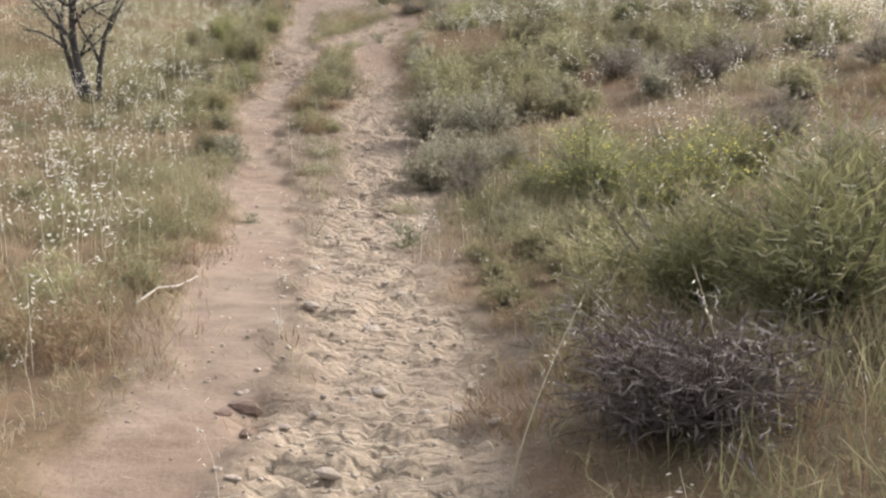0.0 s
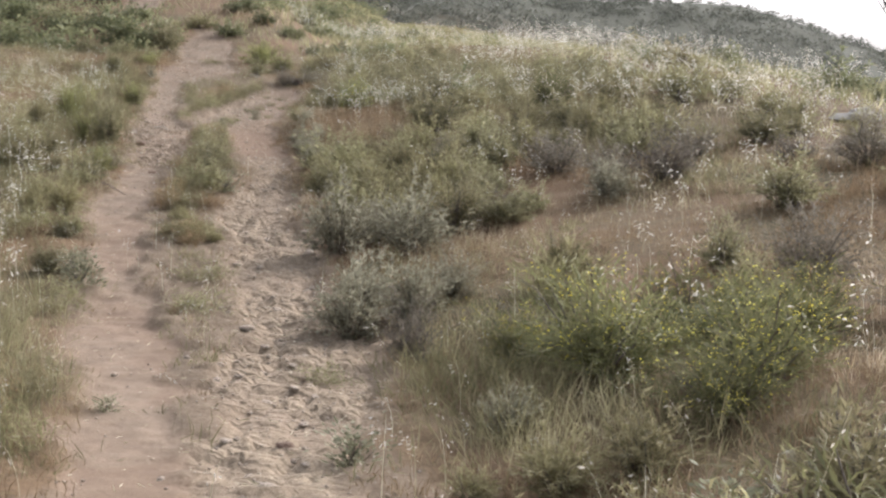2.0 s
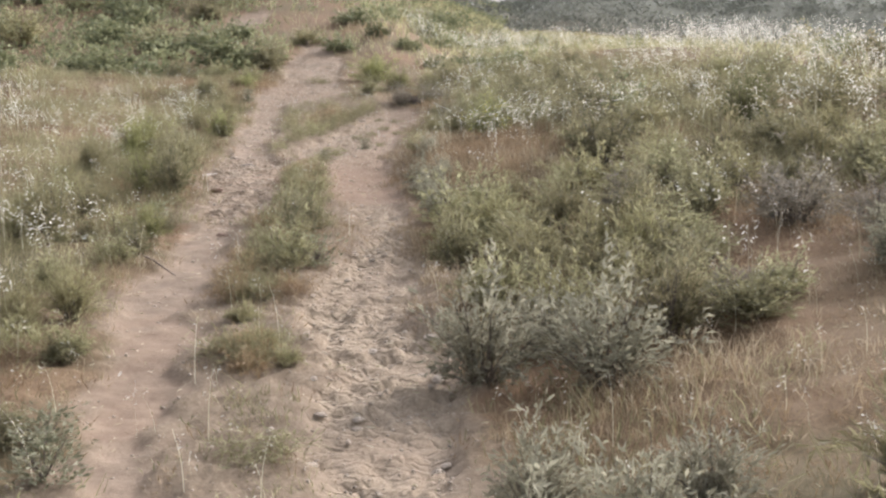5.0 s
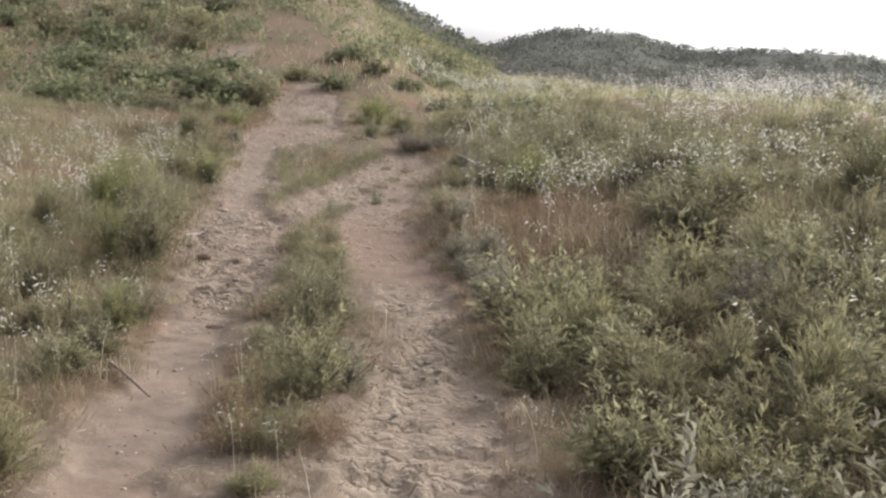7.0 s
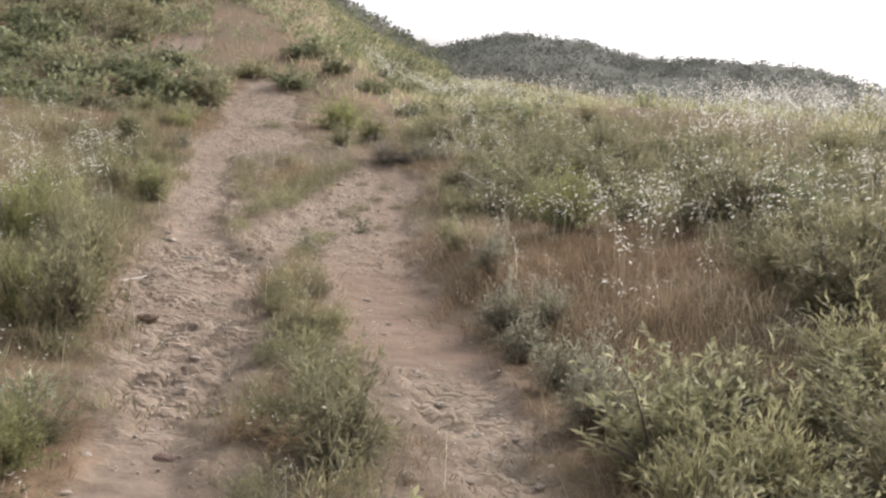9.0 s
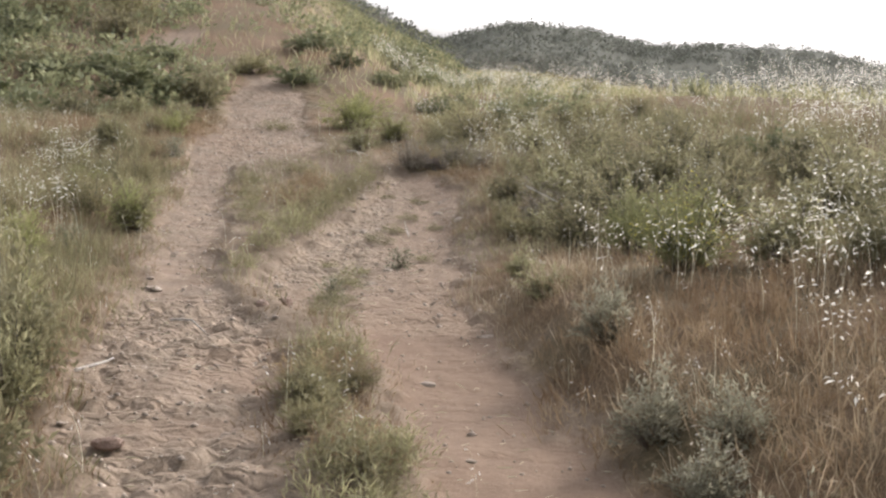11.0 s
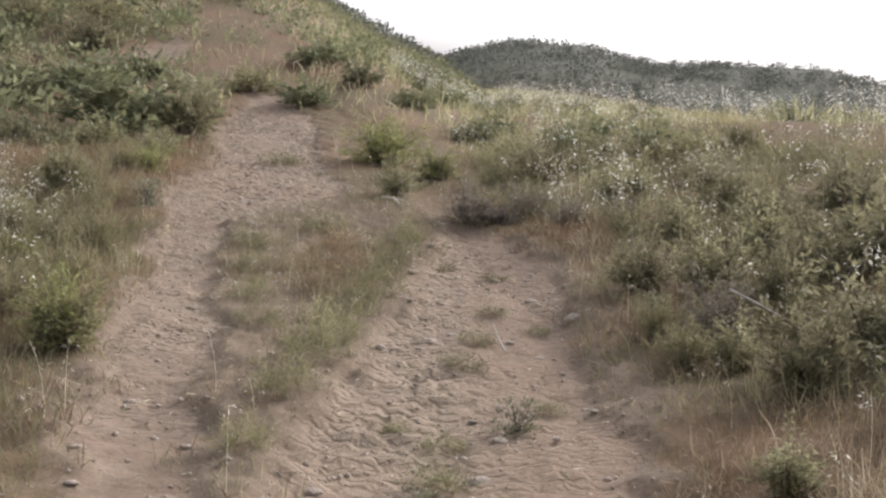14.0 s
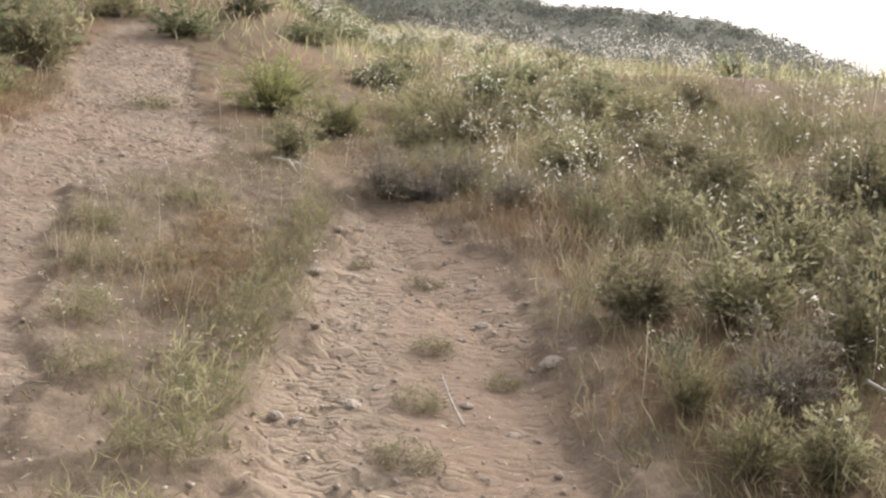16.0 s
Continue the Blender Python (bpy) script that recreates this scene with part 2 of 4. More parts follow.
def ground_material():
    m, n, k, bsdf = shader("ground soil")
    big, mid, fine = noise_node(n, k, 0.55, 3), noise_node(n, k, 4.5, 5), noise_node(n, k, 38, 6, 0.7)
    tread = ramp(n, [(0.3, (.185, .136, .098)), (0.5, (.25, .188, .138)), (0.72, (.30, .232, .173))])
    k.new(mid.outputs["Fac"], tread.inputs[0])
    crust = ramp(n, [(0.28, (.195, .152, .108)), (0.5, (.305, .244, .175)), (0.75, (.415, .342, .255))])
    k.new(fine.outputs["Fac"], crust.inputs[0])
    patch = ramp(n, [(0.46, (0, 0, 0)), (0.62, (.75, .75, .75))])
    k.new(noise_node(n, k, 2.6, 7, 0.72).outputs["Fac"], patch.inputs[0])
    dusty = ramp(n, [(0.35, (.105, .082, .06)), (0.5, (.19, .15, .112)), (0.68, (.31, .255, .195))])
    k.new(fine.outputs["Fac"], dusty.inputs[0])
    worn = mix_rgb(n, k, patch.outputs[0], tread.outputs[0], dusty.outputs[0])
    worn = mix_rgb(n, k, attr(n, "far_part"), tread.outputs[0], worn)
    red = mix_rgb(n, k, attr(n, "red"), worn, (.215, .145, .1))
    litter = ramp(n, [(0.3, (.065, .05, .033)), (0.45, (.125, .092, .058)), (0.57, (.18, .128, .08)), (0.72, (.29, .222, .15))])
    k.new(fine.outputs["Fac"], litter.inputs[0])
    moss = ramp(n, [(0.35, (.095, .095, .045)), (0.52, (.175, .118, .066)), (0.7, (.25, .145, .085))])
    k.new(big.outputs["Fac"], moss.inputs[0])
    soil = mix_rgb(n, k, 0.42, litter.outputs[0], moss.outputs[0])
    strip = ramp(n, [(0.3, (.125, .098, .068)), (0.5, (.19, .145, .102)), (0.72, (.27, .21, .152))])
    k.new(fine.outputs["Fac"], strip.inputs[0])
    soil = mix_rgb(n, k, attr(n, "road"), soil, strip.outputs[0])
    hard = mix_rgb(n, k, attr(n, "pale"), red, crust.outputs[0])
    col = mix_rgb(n, k, attr(n, "track"), soil, hard)
    far = ramp(n, [(0.3, (.055, .058, .038)), (0.55, (.08, .08, .056)), (0.8, (.125, .115, .08))])
    k.new(mid.outputs["Fac"], far.inputs[0])
    col = mix_rgb(n, k, attr(n, "far"), col, far.outputs[0])
    speck = ramp(n, [(0.42, (.62, .58, .54)), (0.6, (1.08, 1.06, 1.03))])
    k.new(noise_node(n, k, 160, 3, 0.8).outputs["Fac"], speck.inputs[0])
    k.new(mix_rgb(n, k, 0.7, col, speck.outputs[0], "MULTIPLY"), bsdf.inputs["Base Color"])
    bsdf.inputs["Roughness"].default_value = 0.95
    bsdf.inputs["Specular IOR Level"].default_value = 0.15
    place = n.new("ShaderNodeTexCoord")
    wob = n.new("ShaderNodeVectorMath")
    wob.operation = "MULTIPLY_ADD"
    soft = noise_node(n, k, 9, 2)
    k.new(soft.outputs["Color"], wob.inputs[0])
    wob.inputs[1].default_value = (.12, .08, 0)
    k.new(place.outputs["Object"], wob.inputs[2])
    scale = n.new("ShaderNodeMapping")
    scale.inputs["Scale"].default_value = (9, 16, 0)
    k.new(wob.outputs[0], scale.inputs["Vector"])
    cell = n.new("ShaderNodeTexVoronoi")
    cell.feature, cell.voronoi_dimensions = "DISTANCE_TO_EDGE", "2D"
    cell.inputs["Scale"].default_value = 1.0
    k.new(scale.outputs[0], cell.inputs["Vector"])
    top = n.new("ShaderNodeMapRange")
    top.interpolation_type = "SMOOTHSTEP"
    top.inputs["From Max"].default_value = 0.3
    k.new(cell.outputs["Distance"], top.inputs["Value"])
    crack = n.new("ShaderNodeMath")
    crack.operation = "MULTIPLY"
    k.new(top.outputs[0], crack.inputs[0])
    k.new(attr(n, "rough"), crack.inputs[1])
    grain = n.new("ShaderNodeMath")
    grain.operation = "MULTIPLY_ADD"
    grain.inputs[1].default_value = 0.7
    k.new(fine.outputs["Fac"], grain.inputs[0])
    k.new(crack.outputs[0], grain.inputs[2])
    bump(n, k, bsdf, grain.outputs[0], 0.65, 0.015)
    return m


def leaf_material(name, dark, mean, light, glow=0.35, rough_=0.65, vary=0.5):
    """Leaves and blades: colour by the tint of each piece and by thing, light passing through."""
    m, n, k, bsdf = shader(name)
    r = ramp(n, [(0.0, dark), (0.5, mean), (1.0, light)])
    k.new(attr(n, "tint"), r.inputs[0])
    info = n.new("ShaderNodeObjectInfo")
    hs = n.new("ShaderNodeHueSaturation")
    hs.inputs["Saturation"].default_value = 1.0
    lo = n.new("ShaderNodeMapRange")
    lo.inputs["To Min"].default_value, lo.inputs["To Max"].default_value = 1 - vary * 0.45, 1 + vary * 0.45
    k.new(info.outputs["Random"], lo.inputs["Value"])
    k.new(lo.outputs[0], hs.inputs["Value"])
    hu = n.new("ShaderNodeMapRange")
    hu.inputs["To Min"].default_value, hu.inputs["To Max"].default_value = 0.5 - 0.018 * vary, 0.5 + 0.012 * vary
    k.new(info.outputs["Random"], hu.inputs["Value"])
    k.new(hu.outputs[0], hs.inputs["Hue"])
    k.new(r.outputs[0], hs.inputs["Color"])
    k.new(hs.outputs[0], bsdf.inputs["Base Color"])
    bsdf.inputs["Roughness"].default_value = rough_
    bsdf.inputs["Specular IOR Level"].default_value = 0.25
    tr = n.new("ShaderNodeBsdfTranslucent")
    k.new(hs.outputs[0], tr.inputs["Color"])
    mx = n.new("ShaderNodeMixShader")
    mx.inputs[0].default_value = glow
    k.new(bsdf.outputs[0], mx.inputs[1])
    k.new(tr.outputs[0], mx.inputs[2])
    k.new(mx.outputs[0], n["Material Output"].inputs["Surface"])
    return m


def bark_material(name, dark, light, scale=30):
    m, n, k, bsdf = shader(name)
    t = noise_node(n, k, scale, 5)
    r = ramp(n, [(0.3, dark), (0.7, light)])
    k.new(t.outputs["Fac"], r.inputs[0])
    k.new(r.outputs[0], bsdf.inputs["Base Color"])
    bsdf.inputs["Roughness"].default_value = 0.9
    bump(n, k, bsdf, t.outputs["Fac"], 0.7, 0.01)
    return m


GROUND = ground_material()
LEAF = {
    "sage": leaf_material("sage leaf", (.175, .162, .11), (.30, .278, .195), (.42, .39, .28), 0.45, 0.75, 0.3),
    "grey": leaf_material("grey leaf", (.13, .11, .083), (.22, .19, .145), (.32, .28, .22), 0.35, 0.75),
    "green": leaf_material("green leaf", (.15, .14, .073), (.265, .242, .136), (.38, .35, .21), 0.5),
    "olive": leaf_material("olive leaf", (.15, .135, .065), (.27, .24, .13), (.40, .355, .205), 0.45),
    "broom": leaf_material("broom stem", (.105, .105, .045), (.195, .19, .085), (.30, .28, .14), 0.4),
    "lime": leaf_material("bright leaf", (.155, .155, .06), (.275, .27, .115), (.39, .375, .18), 0.45),
    "dead": leaf_material("dead twig", (.06, .046, .038), (.11, .085, .07), (.21, .165, .135), 0.15),
    "hill": leaf_material("hill shrub leaf", (.105, .11, .055), (.195, .20, .105), (.30, .295, .165), 0.4),
    "dry": leaf_material("dry grass blade", (.18, .125, .07), (.32, .245, .15), (.48, .40, .275), 0.45),
    "rust": leaf_material("withered grass blade", (.19, .125, .066), (.33, .24, .135), (.46, .37, .23), 0.4),
    "grass": leaf_material("green grass blade", (.15, .14, .07), (.275, .252, .135), (.42, .372, .22), 0.45),
    "oat": leaf_material("oat straw", (.32, .28, .18), (.46, .41, .29), (.62, .57, .44), 0.45),
    "spike": leaf_material("oat spikelet", (.52, .47, .38), (.68, .63, .54), (.82, .79, .71), 0.5),
    "petal": leaf_material("yellow petal", (.66, .52, .05), (.80, .68, .09), (.85, .78, .22), 0.4),
    "far": leaf_material("far shrub leaf", (.095, .10, .08), (.14, .142, .112), (.195, .19, .148), 0.3),
    "weed": leaf_material("grey-green weed leaf", (.125, .125, .075), (.23, .225, .14), (.35, .34, .23), 0.35),
}
BARK = bark_material("shrub bark", (.06, .045, .035), (.17, .135, .10))
CHARRED = bark_material("charred bark", (.022, .019, .017), (.075, .064, .055), 18)
BLEACHED = bark_material("bleached wood", (.26, .23, .19), (.52, .48, .42), 40)
STONE = bark_material("pale stone", (.21, .165, .125), (.44, .365, .285), 22)
SLAB = bark_material("grey sandstone", (.12, .11, .088), (.235, .215, .175), 9)
DRYWOOD = bark_material("dry brown wood", (.11, .08, .06), (.26, .20, .155), 40)
CLOD = bark_material("brown clod", (.11, .07, .05), (.26, .17, .12), 30)


# ---- mesh helpers ----
def mesh_of(name, co, quads=None, tris=None, tint=None, materials=(), smooth=False, extra=None):
    """A mesh from arrays of places and of quads and triangles."""
    me = bpy.data.meshes.new(name)
    co = np.ascontiguousarray(co, dtype=np.float32)
    parts = []
    sizes = []
    for f, nside in ((quads, 4), (tris, 3)):
        if f is not None and len(f):
            parts.append(np.asarray(f, np.int32).ravel())
            sizes.append(np.full(len(f), nside, np.int32))
    loops, sizes = np.concatenate(parts), np.concatenate(sizes)
    me.vertices.add(len(co))
    me.vertices.foreach_set("co", co.ravel())
    me.loops.add(len(loops))
    me.loops.foreach_set("vertex_index", loops)
    me.polygons.add(len(sizes))
    me.polygons.foreach_set("loop_start", np.concatenate(([0], np.cumsum(sizes)[:-1])).astype(np.int32))
    if smooth:
        me.polygons.foreach_set("use_smooth", np.ones(len(sizes), bool))
    fields = dict(extra or {})
    if tint is not None:
        fields["tint"] = tint
    for key, v in fields.items():
        at = me.attributes.new(key, "FLOAT", "POINT")
        at.data.foreach_set("value", np.ascontiguousarray(v, dtype=np.float32))
    for mt in materials:
        me.materials.append(mt)
    me.update(calc_edges=True)
    me.validate()
    return me


def unit(v):
    return v / np.maximum(np.linalg.norm(v, axis=-1, keepdims=True), 1e-9)


def leaves(base, way, length, width, bend, r):
    """Bent lens-shaped pieces, one quad each: places (4n), quads (n)."""
    n = len(base)
    way = unit(way)
    side = unit(np.cross(way, unit(r.normal(size=(n, 3)))))
    nrm = np.cross(side, way)
    L, W = np.asarray(length)[:, None], np.asarray(width)[:, None]
    mid = base + way * L * 0.5 + nrm * L * np.asarray(bend)[:, None] * 0.25
    tip = base + way * L - nrm * L * np.asarray(bend)[:, None] * 0.3
    co = np.stack([base, mid - side * W * 0.5, tip, mid + side * W * 0.5], 1).reshape(-1, 3)
    return co, np.arange(4 * n).reshape(n, 4)


def tube(points, radii, sides=5):
    """A tapered tube through the points."""
    p = np.asarray(points, float)
    t = unit(np.gradient(p, axis=0))
    s = unit(np.cross(t, np.array([0.31, 0.93, 0.17])))
    b = np.cross(t, s)
    ang = np.linspace(0, 2 * np.pi, sides, endpoint=False)
    co = (p[:, None] + (np.cos(ang)[None, :, None] * s[:, None] + np.sin(ang)[None, :, None] * b[:, None]) * np.asarray(radii)[:, None, None]).reshape(-1, 3)
    i, j = np.meshgrid(np.arange(len(p) - 1), np.arange(sides), indexing="ij")
    a0 = i * sides + j
    a1 = i * sides + (j + 1) % sides
    quads = np.stack([a0, a1, a1 + sides, a0 + sides], -1).reshape(-1, 4)
    return co, quads


def gather(pieces):
    co, qs, off = [], [], 0
    for c, q in pieces:
        co.append(c)
        qs.append(q + off)
        off += len(c)
    return np.concatenate(co), np.concatenate(qs)


def part(name, me, parent, label=""):
    ob = new(name, me)
    ob.parent = parent
    if label:
        tagged(ob, label)
    if name in ("branchwork", "foliage", "blossom", "leafage", "spikelets"):
        tagged(ob, kind="stuff")
    return ob


# ---- the ground: one sheet to the horizon ----
def spaced(lo, hi, fine, far, growth):
    """Lines close together from lo to hi and ever wider out to -far and far."""
    mid = np.arange(lo, hi, fine)
    out, d, p = [], fine, hi
    while p < far:
        out.append(p)
        d *= growth
        p += d
    out.append(far)
    back, d, p = [], fine, lo
    while p > -far:
        d *= growth
        p -= d
        back.append(max(p, -far))
    return np.array(back[::-1] + list(mid) + out)


def build_ground():
    us = spaced(-2.0, 1.3, 0.035, 900, 1.16)
    ys = spaced(2.8, 35.0, 0.039, 900, 1.12)
    yy, uu = np.meshgrid(ys, us, indexing="ij")
    xx = uu + tab(TRAIL, yy)
    zz = ground_at(xx, yy)
    ml, mr = tracks(xx, yy)
    ro = rough(xx, yy, ml, mr)
    far = step(60, 110, np.hypot(xx + 2, yy - 10))
    red = np.clip(mr * step(17.2, 18.2, yy) * (1 - step(20.8, 22.5, yy) * (1 - 0.6 * step(-3.3, -2.9, xx))) * 0.9 + 0.35 * ml * (fbm(xx, yy, 1.1, 61) > 0.25), 0, 1)
    ny, nu = yy.shape
    i = np.arange(ny - 1)[:, None] * nu + np.arange(nu - 1)[None, :]
    quads = np.stack([i, i + 1, i + nu + 1, i + nu], -1).reshape(-1, 4)
    me = mesh_of("ground", np.stack([xx, yy, zz], -1).reshape(-1, 3), quads, materials=[GROUND], smooth=True,
                 extra={"road": road(xx, yy).ravel(), "track": np.maximum(ml, mr).ravel(), "rough": np.clip(ro * 1.1, 0, 1).ravel(), "pale": np.clip(ro * np.where(mr > ml, 1.1 - 0.35 * step(6.5, 9, yy) - 0.3 * step(19.5, 22, yy), 0.24), 0, 1).ravel(), "far": far.ravel(), "far_part": (0.35 + 0.65 * step(14, 19, yy)).ravel(), "red": red.ravel()})
    return tagged(new("ground", me), "pale dirt double track through dry grassy scrubland rising to hills", "ground", kind="structure")


build_ground()


# ---- shrubs ----
def twig_lines(n, r, upright, flat, droop, foot=0.05):
    """n bent twigs in a dome one wide and one high: arrays (n, 5, 3)."""
    az = r.uniform(0, 2 * np.pi, n)
    lean = np.arccos(np.clip(r.uniform(0.05, 1, n) ** upright, 0, 1))
    lump = 0.76 + 0.26 * np.sin(az * 2 + r.uniform(0, 6)) * np.sin(lean * 3 + r.uniform(0, 6)) + 0.14 * np.sin(az * 5 + r.uniform(0, 6))
    ln = lump * (1 - 0.5 * r.random(n) ** 1.6) * np.where(r.random(n) < .05, 1.15, 1)
    s = np.linspace(0, 1, 5)[None, :, None]
    tip = np.stack([np.sin(lean) * np.cos(az) * 0.52, np.sin(lean) * np.sin(az) * 0.52, np.cos(lean) ** flat + 0.06], -1) * ln[:, None]
    foot = foot * np.sqrt(r.uniform(0.05, 1, n))
    start = np.stack([np.cos(az) * foot, np.sin(az) * foot, np.full(n, -0.06)], -1)
    p = start[:, None] * (1 - s) + tip[:, None] * s
    p[..., 2] += droop * 0.25 * (s[..., 0] * (1 - s[..., 0])) * ln[:, None] * 2
    p += r.normal(0, 0.02, p.shape) * s
    return p


KINDS = {
    # twigs, leaves a twig, leaf length, leaf width, upright, flat, spread of leaves, first leaf along the twig
    "sage": (190, 10, .074, .0195, 0.8, 0.9, 0.5, 0.35),
    "grey": (185, 10, .070, .0145, 0.8, 0.9, 0.6, 0.35),
    "green": (180, 10, .077, .020, 0.65, 0.95, 0.55, 0.30),
    "olive": (165, 10, .104, .0125, 0.6, 1.0, 0.35, 0.25),
    "broom": (330, 9, .098, .0078, 0.55, 0.95, 0.42, 0.2),
    "lime": (200, 14, .085, .012, 0.65, 0.95, 0.45, 0.25),
    "clump": (115, 4, .21, .013, 0.6, 1.0, 0.45, 0.02),
    "brome": (115, 4, .22, .013, 0.6, 1.0, 0.5, 0.02),
    "dead": (260, 16, .10, .007, 0.85, 0.85, 0.8, 0.20),
    "hill": (76, 11, .11, .036, 0.75, 0.85, 0.7, 0.30),
    "hilldry": (76, 11, .12, .026, 0.7, 0.9, 0.6, 0.30),
}
LABELS = {
    "sage": ("sagebrush", "silvery grey-green sagebrush growing beside the dirt track", "sagebrush on the slope"),
    "grey": ("dry_shrub", "half-dry grey-brown shrub on bare reddish soil", "dry shrubs on the slope"),
    "green": ("green_shrub", "dull green leafy shrub among dry grass", "green shrubs on the slope"),
    "olive": ("olive_shrub", "olive-green feathery shrub among dry grass", "olive shrubs on the slope"),
    "broom": ("broom_bush", "upright yellow-green broom bush with thin stems", "broom bushes on the slope"),
    "flower": ("flowering_broom", "broom bush dotted with small yellow flowers", "flowering brooms on the slope"),
    "lime": ("bright_shrub", "bright yellow-green bushy shrub beside the dirt track", "bright shrubs on the slope"),
    "clump": ("grass_clump", "tufted green grass clump between the wheel tracks", "grass clumps on the track"),
    "brome": ("brome_tuft", "pinkish withered brome grass tuft between the tracks", "brome tufts on the track"),
    "dead": ("dead_shrub", "dead dark brown twiggy shrub with bare branches", "dead shrubs on the slope"),
    "hill": ("hill_shrub", "rounded dark green shrub on the hillside", "shrubs on the hillside"),
    "hilldry": ("pale_shrub", "pale straw-coloured shrub on the hillside", "shrubs on the hillside"),
}
LEAF_OF = {"flower": "broom", "brome": "rust", "clump": "grass", "hilldry": "olive"}
protos = {}


def shrub(kind, variant):
    """A shrub one metre wide and high: stems, foliage and, where it blooms, flowers."""
    r = np.random.default_rng(100 * (1 + sorted(LABELS).index(kind)) + variant)
    n, per, ll, lw, upright, flat, spread, first = KINDS["broom" if kind == "flower" else kind]
    name, label, group = LABELS[kind]
    root = tagged(new(name), label, "shrub", group)
    p = twig_lines(n, r, upright, flat, 1.0, 0.42 if kind in ("clump", "brome") else 0.06)
    stems = []
    for q in p[:: 14 if kind in ("broom", "flower") else 6]:
        stems.append(tube(q * (1, 1, .93), np.linspace(0.008, 0.002, 5) * (0.3 if kind in ("clump", "brome") else 1), 4))
    if kind == "dead":
        for q in p[1::4]:
            stems.append(tube(q, np.linspace(0.006, 0.0015, 5), 3))
    co, quads = gather(stems)
    part("branchwork", mesh_of("branchwork", co, quads, materials=[DRYWOOD if kind in ("clump", "brome") else BARK]), root)
    at = first + (1 - first) * r.uniform(0, 1, (n, per)) ** 0.75
    f = at * 4
    i = np.minimum(f.astype(int), 3)
    g = (f - i)[..., None]
    rows = np.arange(n)[:, None]
    base = p[rows, i] * (1 - g) + p[rows, i + 1] * g
    way = unit(p[rows, i + 1] - p[rows, i]) + spread * r.normal(size=base.shape)
    base = (base + r.normal(0, 0.012, base.shape)).reshape(-1, 3)
    m = len(base)
    base[:, 2] = np.maximum(base[:, 2], 0.0)
    co, quads = leaves(base, way.reshape(-1, 3), ll * r.uniform(0.6, 1.3, m), lw * r.uniform(0.7, 1.3, m), r.uniform(-1, 1, m), r)
    # tint rises with height: leaves darker towards the foot, lighter at the top
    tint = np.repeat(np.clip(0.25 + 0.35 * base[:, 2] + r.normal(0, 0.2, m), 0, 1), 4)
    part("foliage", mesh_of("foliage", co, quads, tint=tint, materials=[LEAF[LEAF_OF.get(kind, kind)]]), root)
    if kind == "flower":
        tips = p[r.random(n) < 0.26][:, -1]
        tips = np.concatenate([tips, p[r.random(n) < 0.15][:, -2]])
        tips = np.repeat(tips, 4, 0) + r.normal(0, 0.02, (len(tips) * 4, 3))
        k = len(tips)
        co, quads = leaves(tips, r.normal(size=(k, 3)) + (0, 0, 0.6), r.uniform(.010, .019, k), r.uniform(.008, .013, k), r.uniform(-1, 1, k), r)
        part("blossom", mesh_of("blossom", co, quads, tint=np.repeat(r.random(k), 4), materials=[LEAF["petal"]]), root, "small yellow pea flowers")
    return root


def off_edge(x, y):
    """Distance to the edge of the nearer wheel track."""
    return min(abs(x - float(tab(LEFT, y))) - float(tab(LEFT_W, y)) / 2, abs(x - float(tab(RIGHT, y))) - float(tab(RIGHT_W, y)) / 2)


def put(kind, x, y, w, h, variant=None, label=""):
    variants = 3 if kind in ("green", "sage", "grey", "hill", "clump") else 2
    v = random.randrange(variants) if variant is None else variant
    w, h = w * 1.25, h * 1.1
    z = float(np.min(ground_at(x + np.array([0, .1, -.1, 0, 0]) * w, y + np.array([0, 0, 0, .1, -.1]) * w)))
    m = pose(x, y, z, random.uniform(-5, 5), random.uniform(-5, 5), random.uniform(0, 360)) @ Matrix.Diagonal((w, w * random.uniform(.9, 1.1), h, 1))
    if (kind, v) not in protos:
        protos[kind, v] = ob = shrub(kind, v)
        ob.matrix_basis = m
    else:
        first = protos[kind, v]
        s = first.scale
        ob = copy_thing(first, m @ Matrix.Diagonal((1 / s.x, 1 / s.y, 1 / s.z, 1)))
    if label:
        tagged(ob, label)
    return ob


random.seed(3)
# beside the start of the path
put("dead", .5, 3.75, .95, .46)
put("broom", .72, 5.15, .95, .62)
put("broom", 1.15, 4.75, 1.05, .78)
put("broom", 1.5, 5.5, 1.0, .8)
put("broom", 1.9, 4.9, .9, .7)
put("olive", .35, 5.7, .6, .42)
for x, y, w, h in ((-.1, 5.75, .36, .2), (.12, 5.05, .34, .2), (.3, 5.35, .42, .26), (-.16, 6.35, .34, .2), (.02, 6.9, .42, .26), (-.3, 6.9, .26, .14)):
    put("olive", x, y, w, h)
put("brome", .22, 4.55, .32, .16)
put("brome", -.02, 5.35, .3, .14)
put("flower", .43, 8.4, 1.05, .62)
put("flower", 1.05, 8.0, .95, .55)
put("flower", 1.0, 9.0, .8, .5)
put("olive", .48, 10.5, .75, .49)
put("flower", .05, 8.9, .55, .36)
put("flower", 1.5, 8.7, .7, .48)
put("flower", .8, 7.5, .6, .4)
for x, y, w, h in ((.9, 6.3, .75, .45), (1.6, 6.6, .8, .5), (.35, 7.0, .5, .3), (1.5, 9.6, .6, .36), (2.2, 7.6, .8, .5), (.2, 6.3, .45, .26)):
    put("olive", x, y, w, h)
put("grey", 2.2, 8.9, .6, .36)
put("sage", -.1, 7.7, .36, .22)
put("grey", .1, 9.0, .4, .3)
